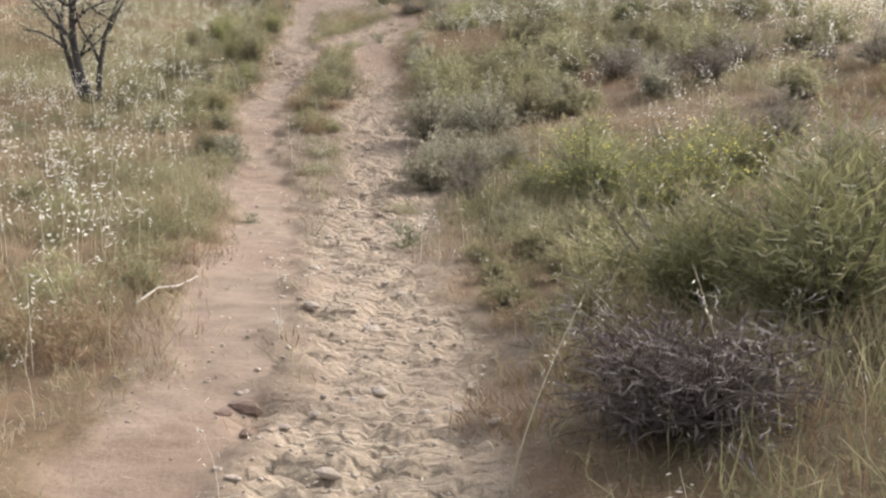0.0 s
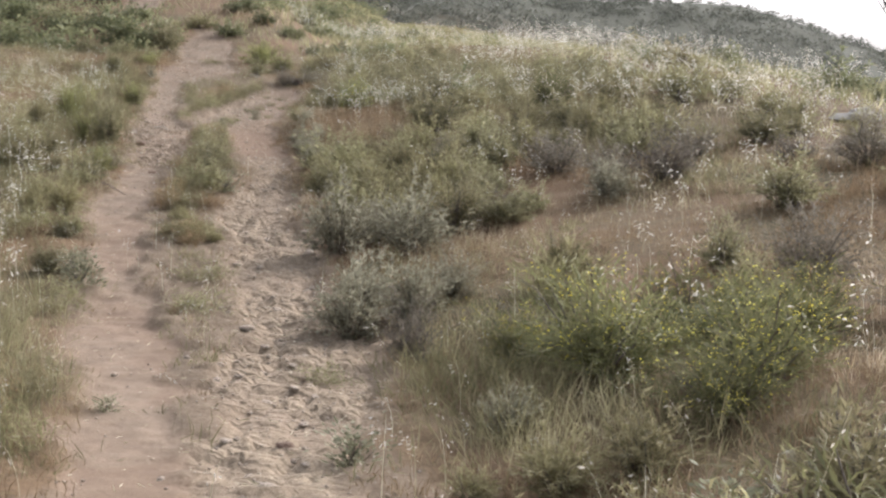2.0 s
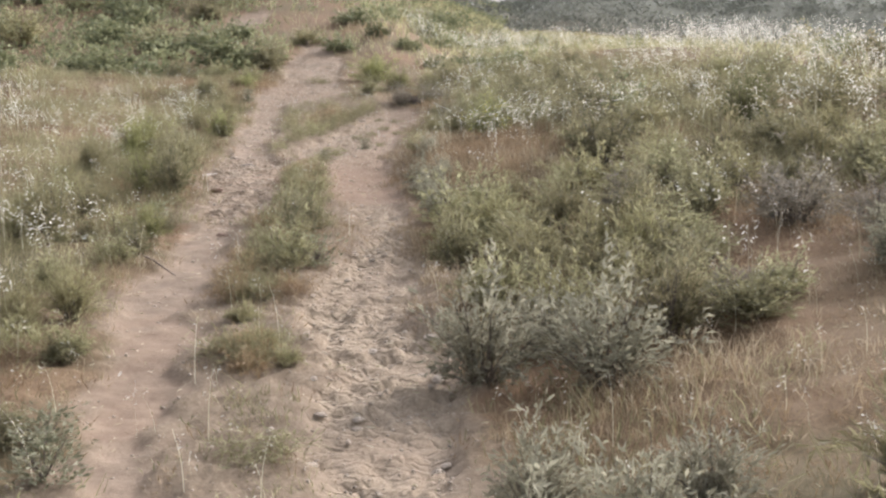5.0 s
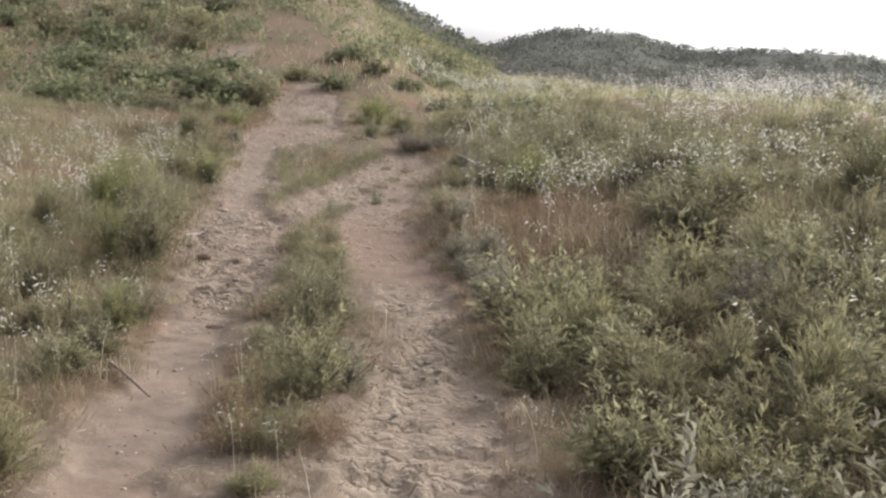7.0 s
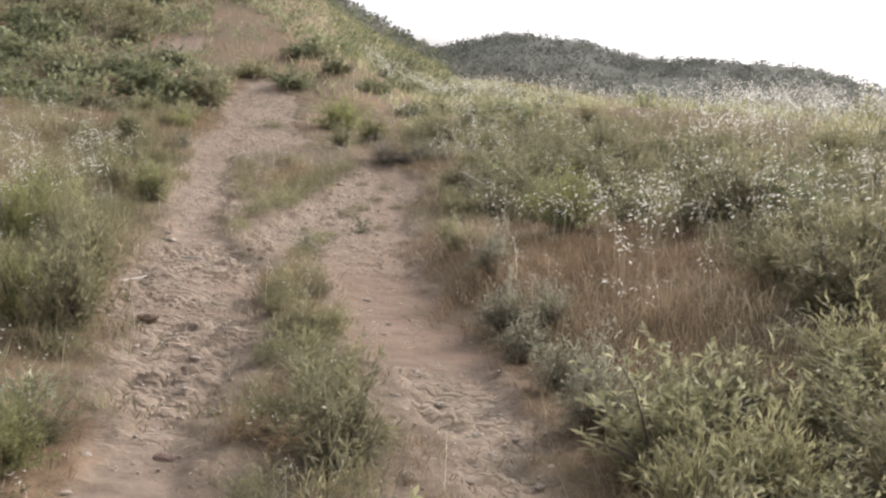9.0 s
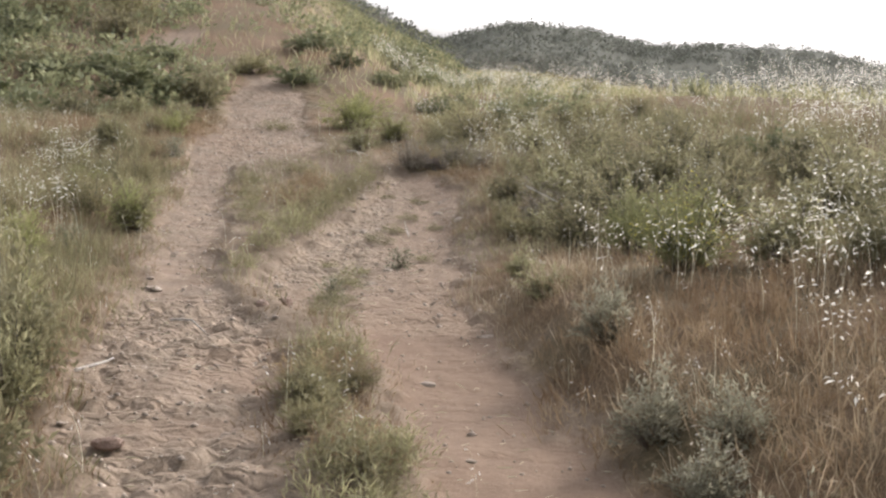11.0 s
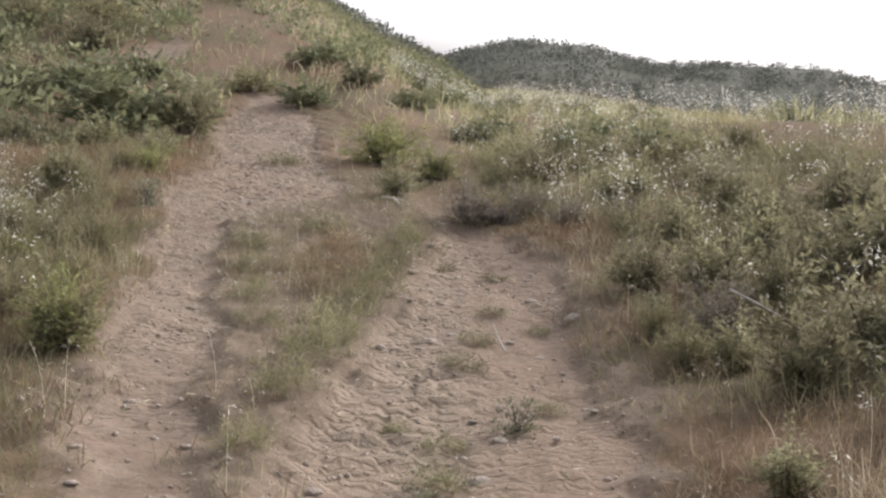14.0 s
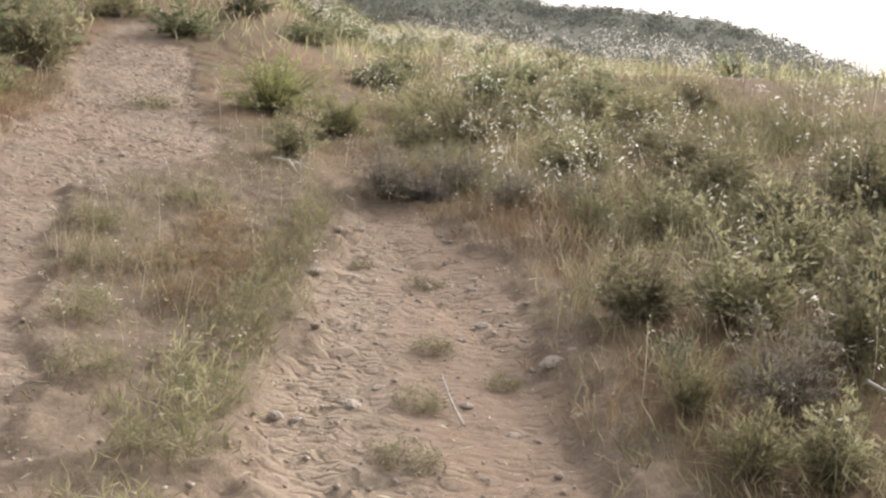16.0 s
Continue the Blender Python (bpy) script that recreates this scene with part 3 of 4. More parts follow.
# sagebrush
for x, y, w, h in ((-.86, 9.96, .56, .5), (-.48, 10.2, .52, .5), (-.21, 10.6, .4, .36), (-.84, 10.6, .45, .46), (-.47, 12.2, .71, .58), (-1.07, 12.3, .62, .58), (-.75, 12.8, .5, .42), (1.28, 13.5, .54, .42), (-1.54, 16.7, .39, .42),
                   (-1.66, 17.3, .32, .32), (-1.8, 17.9, .3, .28), (-1.62, 18.2, .3, .27), (-1.86, 18.5, .34, .32), (-1.9, 19.7, .37, .33)):
    put("sage", x, y, w, h)
for x, y, w, h in ((-1.7, 22.9, .56, .43), (-1.41, 24.3, .45, .4), (-1.68, 24.9, .63, .42), (-2.05, 25.1, .54, .34), (-.67, 25.1, .85, .5), (-1.1, 24.8, .6, .45), (-1.86, 26.9, .34, .26), (-1.2, 25.6, .6, .4), (-.1, 25.6, .7, .45)):
    put("green", x, y, w, h * 1.1)
# half-dry grey shrubs
for x, y, w, h in ((-.5, 9.3, .4, .4), (1.99, 10.1, .66, .55), (1.9, 14.0, .75, .5), (.94, 14.8, .85, .52), (2.45, 15.2, .65, .45), (1.45, 14.3, .65, .42), (-1.85, 23.9, .4, .36), (-.57, 24.1, .34, .23), (-1.8, 27.5, .4, .27), (-2.2, 27.7, .42, .3), (-.1, 15.95, .5, .36), (.3, 13.2, .4, .25), (3.2, 14.4, .5, .34)):
    put("grey", x, y, w, h)
# green shrubs
for x, y, w, h in ((1.6, 10.7, .44, .4), (2.6, 12.5, .75, .5), (3.7, 12.5, .6, .42), (-1.06, 13.7, .56, .46), (-1.36, 15.0, .44, .46), (.42, 15.3, .52, .54), (-1.2, 16.5, .54, .42), (2.43, 17.2, .65, .44), (1.43, 17.6, .8, .46), (1.65, 19.7, .55, .46), (-.44, 20.4, .4, .42), (-.05, 20.4, .85, .6)):
    put("green", x, y, w, h)
for x, y, w, h in ((-2.1, 20.8, .32, .22), (-2.15, 21.6, .3, .22), (.09, 22.4, 1.06, .66), (-1.87, 23.4, .36, .3), (-.76, 25.7, .4, .33), (-.87, 26.6, .6, .4), (-.93, 27.5, .7, .45), (-3.65, 29.05, .54, .38), (-1.5, 33.9, .75, .5), (-1.6, 28.7, .9, .45), (-.2, 27.0, .9, .55), (.4, 24.3, .8, .5)):
    put("green", x, y, w, h)
# feathery olive shrubs
for x, y, w, h in ((.36, 9.8, .68, .5), (.5, 10.4, .5, .36), (-.12, 14.3, .51, .58), (-.78, 14.4, .52, .4), (-.43, 14.7, .49, .44), (-1.38, 15.5, .46, .48), (-.57, 15.6, .64, .5), (-1.05, 15.75, .6, .52), (.29, 17.1, .69, .46), (-2.1, 23.5, .35, .29), (-2.15, 24.0, .26, .24), (.86, 25.8, .5, .34), (-.84, 28.7, .83, .42), (-2.4, 31.9, 1.1, .52), (-.3, 18.5, .6, .4)):
    put("olive", x, y, w, h)
put("lime", -3.88, 31.5, 1.06, .62)
put("lime", -3.3, 30.6, .7, .4)
put("broom", -1.35, 22.3, .6, .5)
put("broom", 1.3, 18.6, .7, .6)
put("flower", -1.3, 21.0, .72, .6)
put("grey", -3.0, 28.2, .62, .42)
put("grey", -2.5, 28.5, .55, .36)
put("dead", -2.75, 28.1, .4, .2)
put("hill", -5.25, 36.1, 1.0, .55)
# grass clumps on the strip between the wheel tracks
for x, y, w, h in ((-1.85, 10.4, .4, .18), (-1.97, 11.25, .4, .16), (-2.4, 12.6, .4, .26), (-2.54, 13.9, .34, .3), (-2.55, 15.4, .33, .42), (-2.97, 16.4, .22, .2), (-2.72, 16.5, .45, .46), (-3.02, 18.0, .33, .32), (-2.92, 18.25, .3, .24), (-3.2, 18.9, .3, .26), (-.96, 8.86, .3, .13), (-2.85, 17.3, .3, .25)):
    put("clump", x, y, w * 1.1, h * .85)
for x, y, w, h in ((-2.48, 14.6, .5, .42), (-2.62, 15.95, .46, .46), (-2.7, 16.6, .4, .36)):
    put("green", x, y, w, h)
# clumps on the wedge of grass between the branches of the track
for x, y, w, h in ((-4.0, 22.2, .22, .2), (-3.95, 22.9, .28, .26), (-3.9, 23.5, .34, .32), (-3.84, 24.1, .36, .36), (-3.75, 24.7, .34, .38), (-3.68, 25.3, .32, .36), (-3.62, 26.0, .3, .38), (-3.56, 26.7, .3, .34), (-3.5, 27.4, .3, .3), (-4.25, 24.3, .26, .2), (-4.4, 25.1, .3, .24), (-4.55, 26.0, .32, .22), (-4.7, 26.9, .34, .22), (-4.2, 27.6, .4, .2), (-4.95, 31.2, .45, .2)):
    put("clump", x, y, w * 1.1, h * .9)
for x, y, w, h in ((-3.98, 25.4, .4, .2), (-3.97, 26.4, .5, .26), (-4.2, 26.1, .4, .18), (-4.0, 27.1, .42, .2), (-3.85, 25.9, .3, .2)):
    put("brome", x, y, w, h)
# low tufts along the middle of the right branch
for x, y, w, h in ((-3.3, 20.9, .3, .14), (-3.32, 21.4, .28, .13), (-3.28, 22.0, .26, .12), (-3.25, 22.5, .22, .1), (-3.15, 23.7, .26, .1), (-3.05, 24.3, .24, .1), (-2.95, 25.0, .22, .09), (-2.88, 26.2, .24, .09), (-3.45, 22.7, .16, .07), (-2.78, 23.0, .16, .07), (-2.7, 24.6, .18, .08), (-3.2, 26.6, .16, .07)):
    put("clump", x, y, w, h)
# the hillside
for x, y, w, h in ((-6.2, 30.8, .6, .4), (-6.95, 31.0, .76, .47), (-7.8, 31.1, .96, .5), (-6.3, 32.5, .97, .85), (-6.4, 34.0, .88, .6), (-9.7, 36.7, 1.5, .7), (-9.6, 40.6, 1.4, .7), (-8.6, 50, 1.3, .7)):
    put("green", x, y, w, h)
put("hilldry", -6.2, 37.4, 1.16, .5)
for x, y, w, h in ((-4.5, 38.0, .9, .5), (-3.6, 36.8, .8, .45), (-2.8, 34.8, .9, .5), (-5.4, 40.2, 1.1, .55), (-3.2, 40.0, 1.0, .5), (-2.3, 37.6, .8, .4), (-1.6, 33.2, .8, .45)):
    put("hill", x, y, w, h)
taken = []
tries = 0
while len(taken) < 95 and tries < 6000:
    tries += 1
    y = 31.3 + 34 * random.random() ** 1.5
    x = -6.9 - (0.55 * y) * random.random()
    if y > 39:
        x += random.random() * 5
    if math.hypot((x + 8.4) / 1.0, (y - 40.2) / 2.2) < 1 or abs(x - float(tab(LEFT, y))) < 1.3:
        continue
    size = random.uniform(.8, 1.7) * (1 + max(0, y - 40) / 60)
    if any(math.hypot(x - p, y - q) < 0.42 * (size + s) for p, q, s in taken):
        continue
    taken.append((x, y, size))
    put("hilldry" if random.random() < 0.14 else "hill", x, y, size, size * random.uniform(.42, .62))
# the slope beyond the bank
placed = []
tries = 0
while len(placed) < 60 and tries < 5000:
    tries += 1
    y = random.uniform(6, 50)
    u = 3.2 + 13 * random.random() ** 1.3
    x = float(tab(TRAIL, y)) + u
    if y < 15 and u < 5.5 or math.hypot(x - 6.2, y - 17.8) < 2.2:
        continue
    if y < 20 and u < 7 and random.random() < 0.6:
        continue
    size = random.uniform(.5, 1.15)
    if any(math.hypot(x - p, y - q) < 0.5 * (size + s) for p, q, s in placed):
        continue
    placed.append((x, y, size))
    put(random.choice(("hill", "hill", "hill", "hilldry")), x, y, size, size * random.uniform(.45, .7))


# tall growth on the outer verge
random.seed(23)
for y in (13.2, 14.1, 15.6, 16.8, 17.9, 18.8, 19.4, 20.1, 20.7, 21.5, 22.6, 23.4, 24.3, 25.1, 26.2, 27.1, 28.3, 29.2):
    for _ in range(3 if y < 23 else 2):
        x = float(tab(LEFT, y)) - float(tab(LEFT_W, y)) / 2 - random.uniform(.18, 1.3)
        w = random.uniform(.28, .5)
        put(random.choice(("olive", "lime", "olive", "green")), x, y + random.uniform(-.3, .3), w, w * random.uniform(.75, 1.05) * (1.45 if 17.5 < y < 23 else 1))
# thicker growth on the bank beside the track
random.seed(17)
near = [(o.location.x, o.location.y, o.scale.x) for o in scene.objects if o.parent is None and o.get("category") == "shrub"]
tries = added = 0
while added < 74 and tries < 6000:
    tries += 1
    y = random.uniform(12.5, 33) if added < 48 else random.uniform(12.8, 17.4)
    u = random.uniform(1.15, 4.6) if added < 48 else random.uniform(.9, 3.4)
    x = float(tab(TRAIL, y)) + u
    if y < 16 and u > 2.3:
        continue
    if 17 < y < 22.8 and u < 2.3:
        continue
    size = random.uniform(.4, .85)
    if any(math.hypot(x - p, y - q) < (0.27 if y < 17.5 else 0.36) * (size + s) for p, q, s in near):
        continue
    if off_edge(x, y) < 0.3:
        continue
    near.append((x, y, size))
    added += 1
    put(random.choice(("olive", "green", "olive", "green", "green", "olive")), x, y, size, size * random.uniform(.55, .75))


# larger shrubs along the crest of the bank
random.seed(41)
tries = added = 0
while added < 24 and tries < 3000:
    tries += 1
    y, u = random.uniform(14, 25), random.uniform(3.0, 6.8)
    x, size = float(tab(TRAIL, y)) + u, random.uniform(.6, 1.05)
    if any(math.hypot(x - p, y - q) < 0.4 * (size + s) for p, q, s in near) or math.hypot(x - 5.9, y - 17.4) < 1.9:
        continue
    near.append((x, y, size))
    added += 1
    put(random.choice(("green", "grey", "olive", "green")), x, y, size, size * random.uniform(.5, .68))
# low growth on the strip between the wheel tracks and along the outer verge
random.seed(29)
for _ in range(64):
    y = random.uniform(12.3, 20.0)
    a0, b0 = float(tab(LEFT, y) + tab(LEFT_W, y) / 2) + .12, float(tab(RIGHT, y) - tab(RIGHT_W, y) / 2) - .12
    if b0 - a0 > .15:
        w = random.uniform(.2, .36)
        put(random.choice(("clump", "brome", "olive", "clump")), random.uniform(a0, b0), y, w, w * random.uniform(.4, .75))
for _ in range(60):
    y = random.uniform(4.5, 21)
    x = float(tab(LEFT, y) - tab(LEFT_W, y) / 2) - .14 - 1.3 * random.random() ** 1.5
    w = random.uniform(.22, .42)
    put(random.choice(("clump", "olive", "clump", "brome", "green")), x, y, w, w * random.uniform(.5, .85))


# ---- grass ----
def scatter(n, y0, y1, u0, u1, weight):
    """Places strewn over a stretch by a weight from 0 to 1 that follows place."""
    y, u = rng.uniform(y0, y1, n), rng.uniform(u0, u1, n)
    x = u + tab(TRAIL, y)
    keep = rng.random(n) < weight(x, y, u)
    return x[keep], y[keep], u[keep]


def off_track(x, y):
    ml, mr = tracks(x, y)
    return 1 - np.clip(np.maximum(ml, mr) * 1.02, 0, 1)


def lush(x, y):
    """Where grass stands thick: patches about a metre across, 0 to 1."""
    return np.clip(0.66 + 0.5 * fbm(x, y, 1.5, 71) + 0.5 * vnoise(x, y, 0.38, 75), 0.34, 1)


def greenness(x, y, u):
    g = 0.5 + 0.75 * fbm(x, y, 2.1, 81) + 0.25 * vnoise(x, y, 0.5, 85)
    g -= 0.55 * step(1.6, 2.4, u) * (1 - step(4.5, 6, u)) * step(7, 9, y) * (1 - step(15, 17, y))
    g += 0.15 * (u < -1) + 0.4 * step(2.3, 3.2, u) * step(18, 22, y)
    g -= 0.2 * step(0.5, 0.9, u) * (1 - step(2.0, 2.8, u)) * step(17, 18, y) * (1 - step(22, 23.5, y))
    g -= 0.15 * step(0.3, 0.8, u) * (1 - step(2.4, 3.2, u)) * step(5.2, 6, y) * (1 - step(10, 11, y))
    return np.clip(g, 0, 1)


def blades(name, label, x, y, height, width, kind, lean=0.35):
    n = len(x)
    z = ground_at(x, y) - 0.012
    way = np.stack([rng.normal(0, lean, n) - 0.08, rng.normal(0, lean, n), np.ones(n)], -1)
    co, quads = leaves(np.stack([x, y, z], -1), way, height, width, rng.uniform(-1.4, 1.4, n), rng)
    tint = np.clip(0.5 + 0.32 * fbm(x, y, 0.7, 91) + rng.normal(0, 0.2, n), 0, 1)
    me = mesh_of(name, co, quads, tint=np.repeat(tint, 4), materials=[LEAF[kind]])
    return tagged(new(name, me), label, "grass", kind="stuff")


def cover(x, y, u):
    """Share of ground under grass: thin between the wheel tracks, thick on the verges."""
    centre = (x > tab(LEFT, y)) & (x < tab(RIGHT, y))
    strip = np.interp(y, [2, 7.5, 9, 12.5, 13.3, 16, 19.8, 20.6, 21.4, 22.2, 25.6, 26.6, 28.2, 29], [.08, .10, .6, .7, 1, 1, .85, .25, .25, .42, .38, .32, .28, .12])
    c = np.where(centre, strip, 1.0)
    bare = 1 - 0.1 * step(1.7, 2.4, u) * (1 - step(4.6, 6, u)) * step(8, 9.5, y) * (1 - step(14, 17, y))
    return c * bare


def near_weight(x, y, u):
    fade = np.clip(7.0 / (3 + 0.21 * np.maximum(y - 8, 0) + 1.3 * np.maximum(np.abs(u) - 1.6, 0)), 0.12, 1)
    clear = 1 - np.exp(-((x - .5) ** 2 + (y - 3.55) ** 2) / .22)
    rim = step(-7.5, -5.2, u) * (1 - step(4.6, 6.5, u)) * step(-3, 1, y) * (1 - step(33, 36, y))
    return off_track(x, y) * lush(x, y) * cover(x, y, u) * fade * clear * rim


def tufts(name, label, x, y, u, kind, per, squat):
    """Tufts of blades, each with its own height, spread and tint."""
    n = len(x)
    inside = (x > tab(LEFT, y)) & (x < tab(RIGHT, y))
    verge = np.minimum(np.abs(x - tab(LEFT, y)) - tab(LEFT_W, y) / 2, np.abs(x - tab(RIGHT, y)) - tab(RIGHT_W, y) / 2)
    tall = (0.6 + 0.7 * np.clip(verge * 2.2, 0, 1)) * (0.4 + 0.9 * lush(x, y)) * np.where(inside, 0.8, 1)
    tall = tall * np.where((u > 1.7) & (u < 5) & (y > 8) & (y < 15), 0.5, 1) * np.where((u > 0.3) & (u < 2.4) & (y > 5.2) & (y < 10.5), 0.85, 1) * rng.uniform(0.5, 1.35, n) * squat
    tall = np.minimum(tall, 1.2 * squat ** 0.5)
    wide = 0.0050 * (1 + 0.13 * np.maximum(np.abs(u) - 2.4, 0) + 0.05 * np.maximum(y - 27, 0))
    spread = rng.uniform(0.015, 0.055, n) * (1 + 0.5 * (np.abs(u) > 3))
    tint = np.clip(0.5 + 0.40 * fbm(x, y, 0.8, 91) + rng.normal(0, 0.22, n), 0, 1)
    lean = rng.normal(0, 0.22, (n, 2)) + (-0.1, 0)
    r = lambda a: np.repeat(a, per, 0)
    m = n * per
    off = rng.normal(0, 1, (m, 2)) * r(spread)[:, None]
    bx, by = r(x) + off[:, 0], r(y) + off[:, 1]
    bz = r(ground_at(x, y)) - 0.02
    fan = off / r(spread)[:, None] * 0.26
    way = np.stack([fan[:, 0] + r(lean)[:, 0] + rng.normal(0, .16, m), fan[:, 1] + r(lean)[:, 1] + rng.normal(0, .16, m), np.ones(m)], -1)
    co, quads = leaves(np.stack([bx, by, bz], -1), way, r(tall) * rng.uniform(0.08, 0.26, m), r(wide) * rng.uniform(.6, 1.3, m), rng.uniform(-1.5, 1.5, m), rng)
    tn = np.clip(r(tint) + rng.normal(0, 0.13, m), 0, 1)
    me = mesh_of(name, co, quads, tint=np.repeat(tn, 4), materials=[LEAF[kind]])
    return tagged(new(name, me), label, "grass", kind="stuff")


x, y, u = scatter(106000, -3, 36, -7.5, 6.5, near_weight)
g = greenness(x, y, u)
edge = np.minimum(np.abs(x - tab(LEFT, y)) - tab(LEFT_W, y) / 2, np.abs(x - tab(RIGHT, y)) - tab(RIGHT_W, y) / 2)
pick = rng.random(len(x)) < np.clip(g - 0.35 * (1 - step(0.1, 0.5, edge)), 0, 1)
rust = ~pick & (fbm(x, y, 1.2, 131) > 0.05)
tan = ~pick & ~rust
tufts("green_grass", "olive-green and straw-tipped grass along the dirt track", x[pick], y[pick], u[pick], "grass", 8, 1.0)
tufts("dry_grass", "dry tan grass along the dirt track", x[tan], y[tan], u[tan], "dry", 8, 0.62)
tufts("rust_grass", "low rust-brown withered grass along the dirt track", x[rust], y[rust], u[rust], "rust", 8, 0.7)

def mat_weight(x, y, u):
    centre = (x > tab(LEFT, y)) & (x < tab(RIGHT, y))
    return off_track(x, y) * np.where(centre & (y < 8), 0.12, 1) * np.clip(0.75 + 0.5 * fbm(x, y, 0.6, 151), 0.2, 1) * np.clip(1.7 - 0.04 * np.maximum(y - 6, 0) - 0.1 * np.abs(u), 0.12, 1)


x, y, u = scatter(70000, 2.3, 31, -4.5, 5.5, mat_weight)
pick = rng.random(len(x)) < np.clip(greenness(x, y, u) - 0.05, 0, 1)
tufts("green_mat", "low mat of small olive plants on the soil", x[pick], y[pick], u[pick], "olive", 5, 0.26)
tufts("brown_mat", "low mat of withered brown plants on the soil", x[~pick], y[~pick], u[~pick], "rust", 5, 0.26)

x, y, u = scatter(230000, 3, 75, -34, 26, lambda x, y, u: off_track(x, y) * lush(x, y) * (0.35 + 0.4 * (u > 1)) * np.where((np.abs(u) > 6) | (y > 34), 1, 0) * np.clip(12 / (np.abs(u) + 2), .2, 1))
g = greenness(x, y, u) > np.where((u < 4) & (y > 33) | (u > 2.5) & (y > 18), 0.14, 0.33)
rust = ~g & (u > 3) & (y < 19) & (fbm(x, y, 2.0, 141) > -0.2)
tan = ~g & ~rust
hh = rng.uniform(0.15, 0.38, len(x))
ww = 0.012 + 0.0003 * y
blades("far_green_grass", "olive grass on the slopes", x[g], y[g], hh[g], ww[g], "grass", 0.4)
blades("far_dry_grass", "dry straw-coloured grass on the slopes", x[tan], y[tan], hh[tan], ww[tan], "dry", 0.4)
blades("far_rust_grass", "rust-brown withered grass on the bank", x[rust], y[rust], hh[rust] * .6, ww[rust], "rust", 0.5)


# ---- wild oats ----
def oats(name, label, x, y, lo, hi, per, size):
    n = len(x)
    z = ground_at(x, y) - 0.02
    hgt = rng.uniform(lo, hi, n)
    az = rng.normal(2.6, 0.9, n)
    nod = rng.uniform(0.10, 0.42, n) * hgt
    s = np.linspace(0, 1, 5)[None, :]
    px = x[:, None] + np.cos(az)[:, None] * nod[:, None] * s ** 2.2
    py = y[:, None] + np.sin(az)[:, None] * nod[:, None] * s ** 2.2
    pz = z[:, None] + hgt[:, None] * (s - 0.10 * s ** 4)
    p = np.stack([px, py, pz], -1)
    side = np.stack([np.cos(az + 1.57), np.sin(az + 1.57), np.zeros(n)], -1)
    w = (np.linspace(0.0016, 0.0007, 5)[None, :, None]) * (0.6 + 0.4 * size)
    co = np.stack([p - side[:, None] * w, p + side[:, None] * w], 2).reshape(-1, 3)
    i = (np.arange(n)[:, None] * 10 + np.arange(4)[None, :] * 2).ravel()
    quads = np.stack([i, i + 1, i + 3, i + 2], -1)
    stalks = mesh_of(name, co, quads, tint=np.repeat(rng.random(n), 10), materials=[LEAF["oat"]])
    ob = tagged(new(name, stalks), label, "grass", kind="stuff")
    at = rng.uniform(0.55, 1.0, (n, per))
    f = at * 4
    k = np.minimum(f.astype(int), 3)
    g_ = (f - k)[..., None]
    rows = np.arange(n)[:, None]
    base = (p[rows, k] * (1 - g_) + p[rows, k + 1] * g_).reshape(-1, 3)
    out = rng.normal(size=base.shape) * (1, 1, 0.25)
    base = base + unit(out) * (0.034 * size * rng.uniform(0.2, 1.2, (len(base), 1)))
    way = unit(out) * 0.9 + (0, 0, -0.45) + np.repeat(np.stack([np.cos(az), np.sin(az), 0 * az], -1), per, 0) * 0.5
    m = len(base)
    co, quads = leaves(base, way, rng.uniform(.018, .030, m) * size, rng.uniform(.0045, .0075, m) * size, rng.uniform(-.8, .8, m), rng)
    part("spikelets", mesh_of("spikelets", co, quads, tint=np.repeat(rng.random(m), 4), materials=[LEAF["spike"]]), ob, "pale nodding oat spikelets")
    return ob


def oat_patch(x, y, u):
    p = np.clip(fbm(x, y, 1.1, 95) * 1.1 + 0.12, 0, 1)
    outer = tab(LEFT, y) - tab(LEFT_W, y) / 2 - x
    start = step(0.2, 0.6, outer) * step(3.2, 4.5, y) * (1 - step(13, 15, y)) * (0.28 + 0.3 * p)
    left = step(0.3, 0.8, outer) * 0.8 * step(12, 15, y) * (1 - step(27, 30, y))
    right = step(1.4, 2.4, u) * (0.22 + 0.28 * step(12, 17, y)) + step(5, 8, u) * step(20, 26, y) * 0.4 + 0.35 * step(1.0, 1.4, u) * step(17, 18, y) * (1 - step(22.5, 24, y))
    return off_track(x, y) * np.clip(start + (left + right) * p, 0, 1)


x, y, u = scatter(17000, 3, 34, -6.5, 8, oat_patch)
oats("wild_oats", "bleached wild oat stalks with white drooping spikelets", x, y, 0.26, 0.58, 10, 1.4)
x, y, u = scatter(5200, 14, 46, 2.8, 9.5, lambda x, y, u: np.clip(0.05 + fbm(x, y, 2.2, 98) * 1.3, 0, 1))
oats("far_wild_oats", "pale wild oats shining along the top of the slope", x, y, 0.42, 0.85, 10, 1.65)
x, y, u = scatter(2600, 2.6, 32, -4.5, 5.0, lambda x, y, u: off_track(x, y) * 0.6)
oats("loose_oats", "single straw stalks beside the dirt track", x, y, 0.15, 0.38, 7, 0.9)


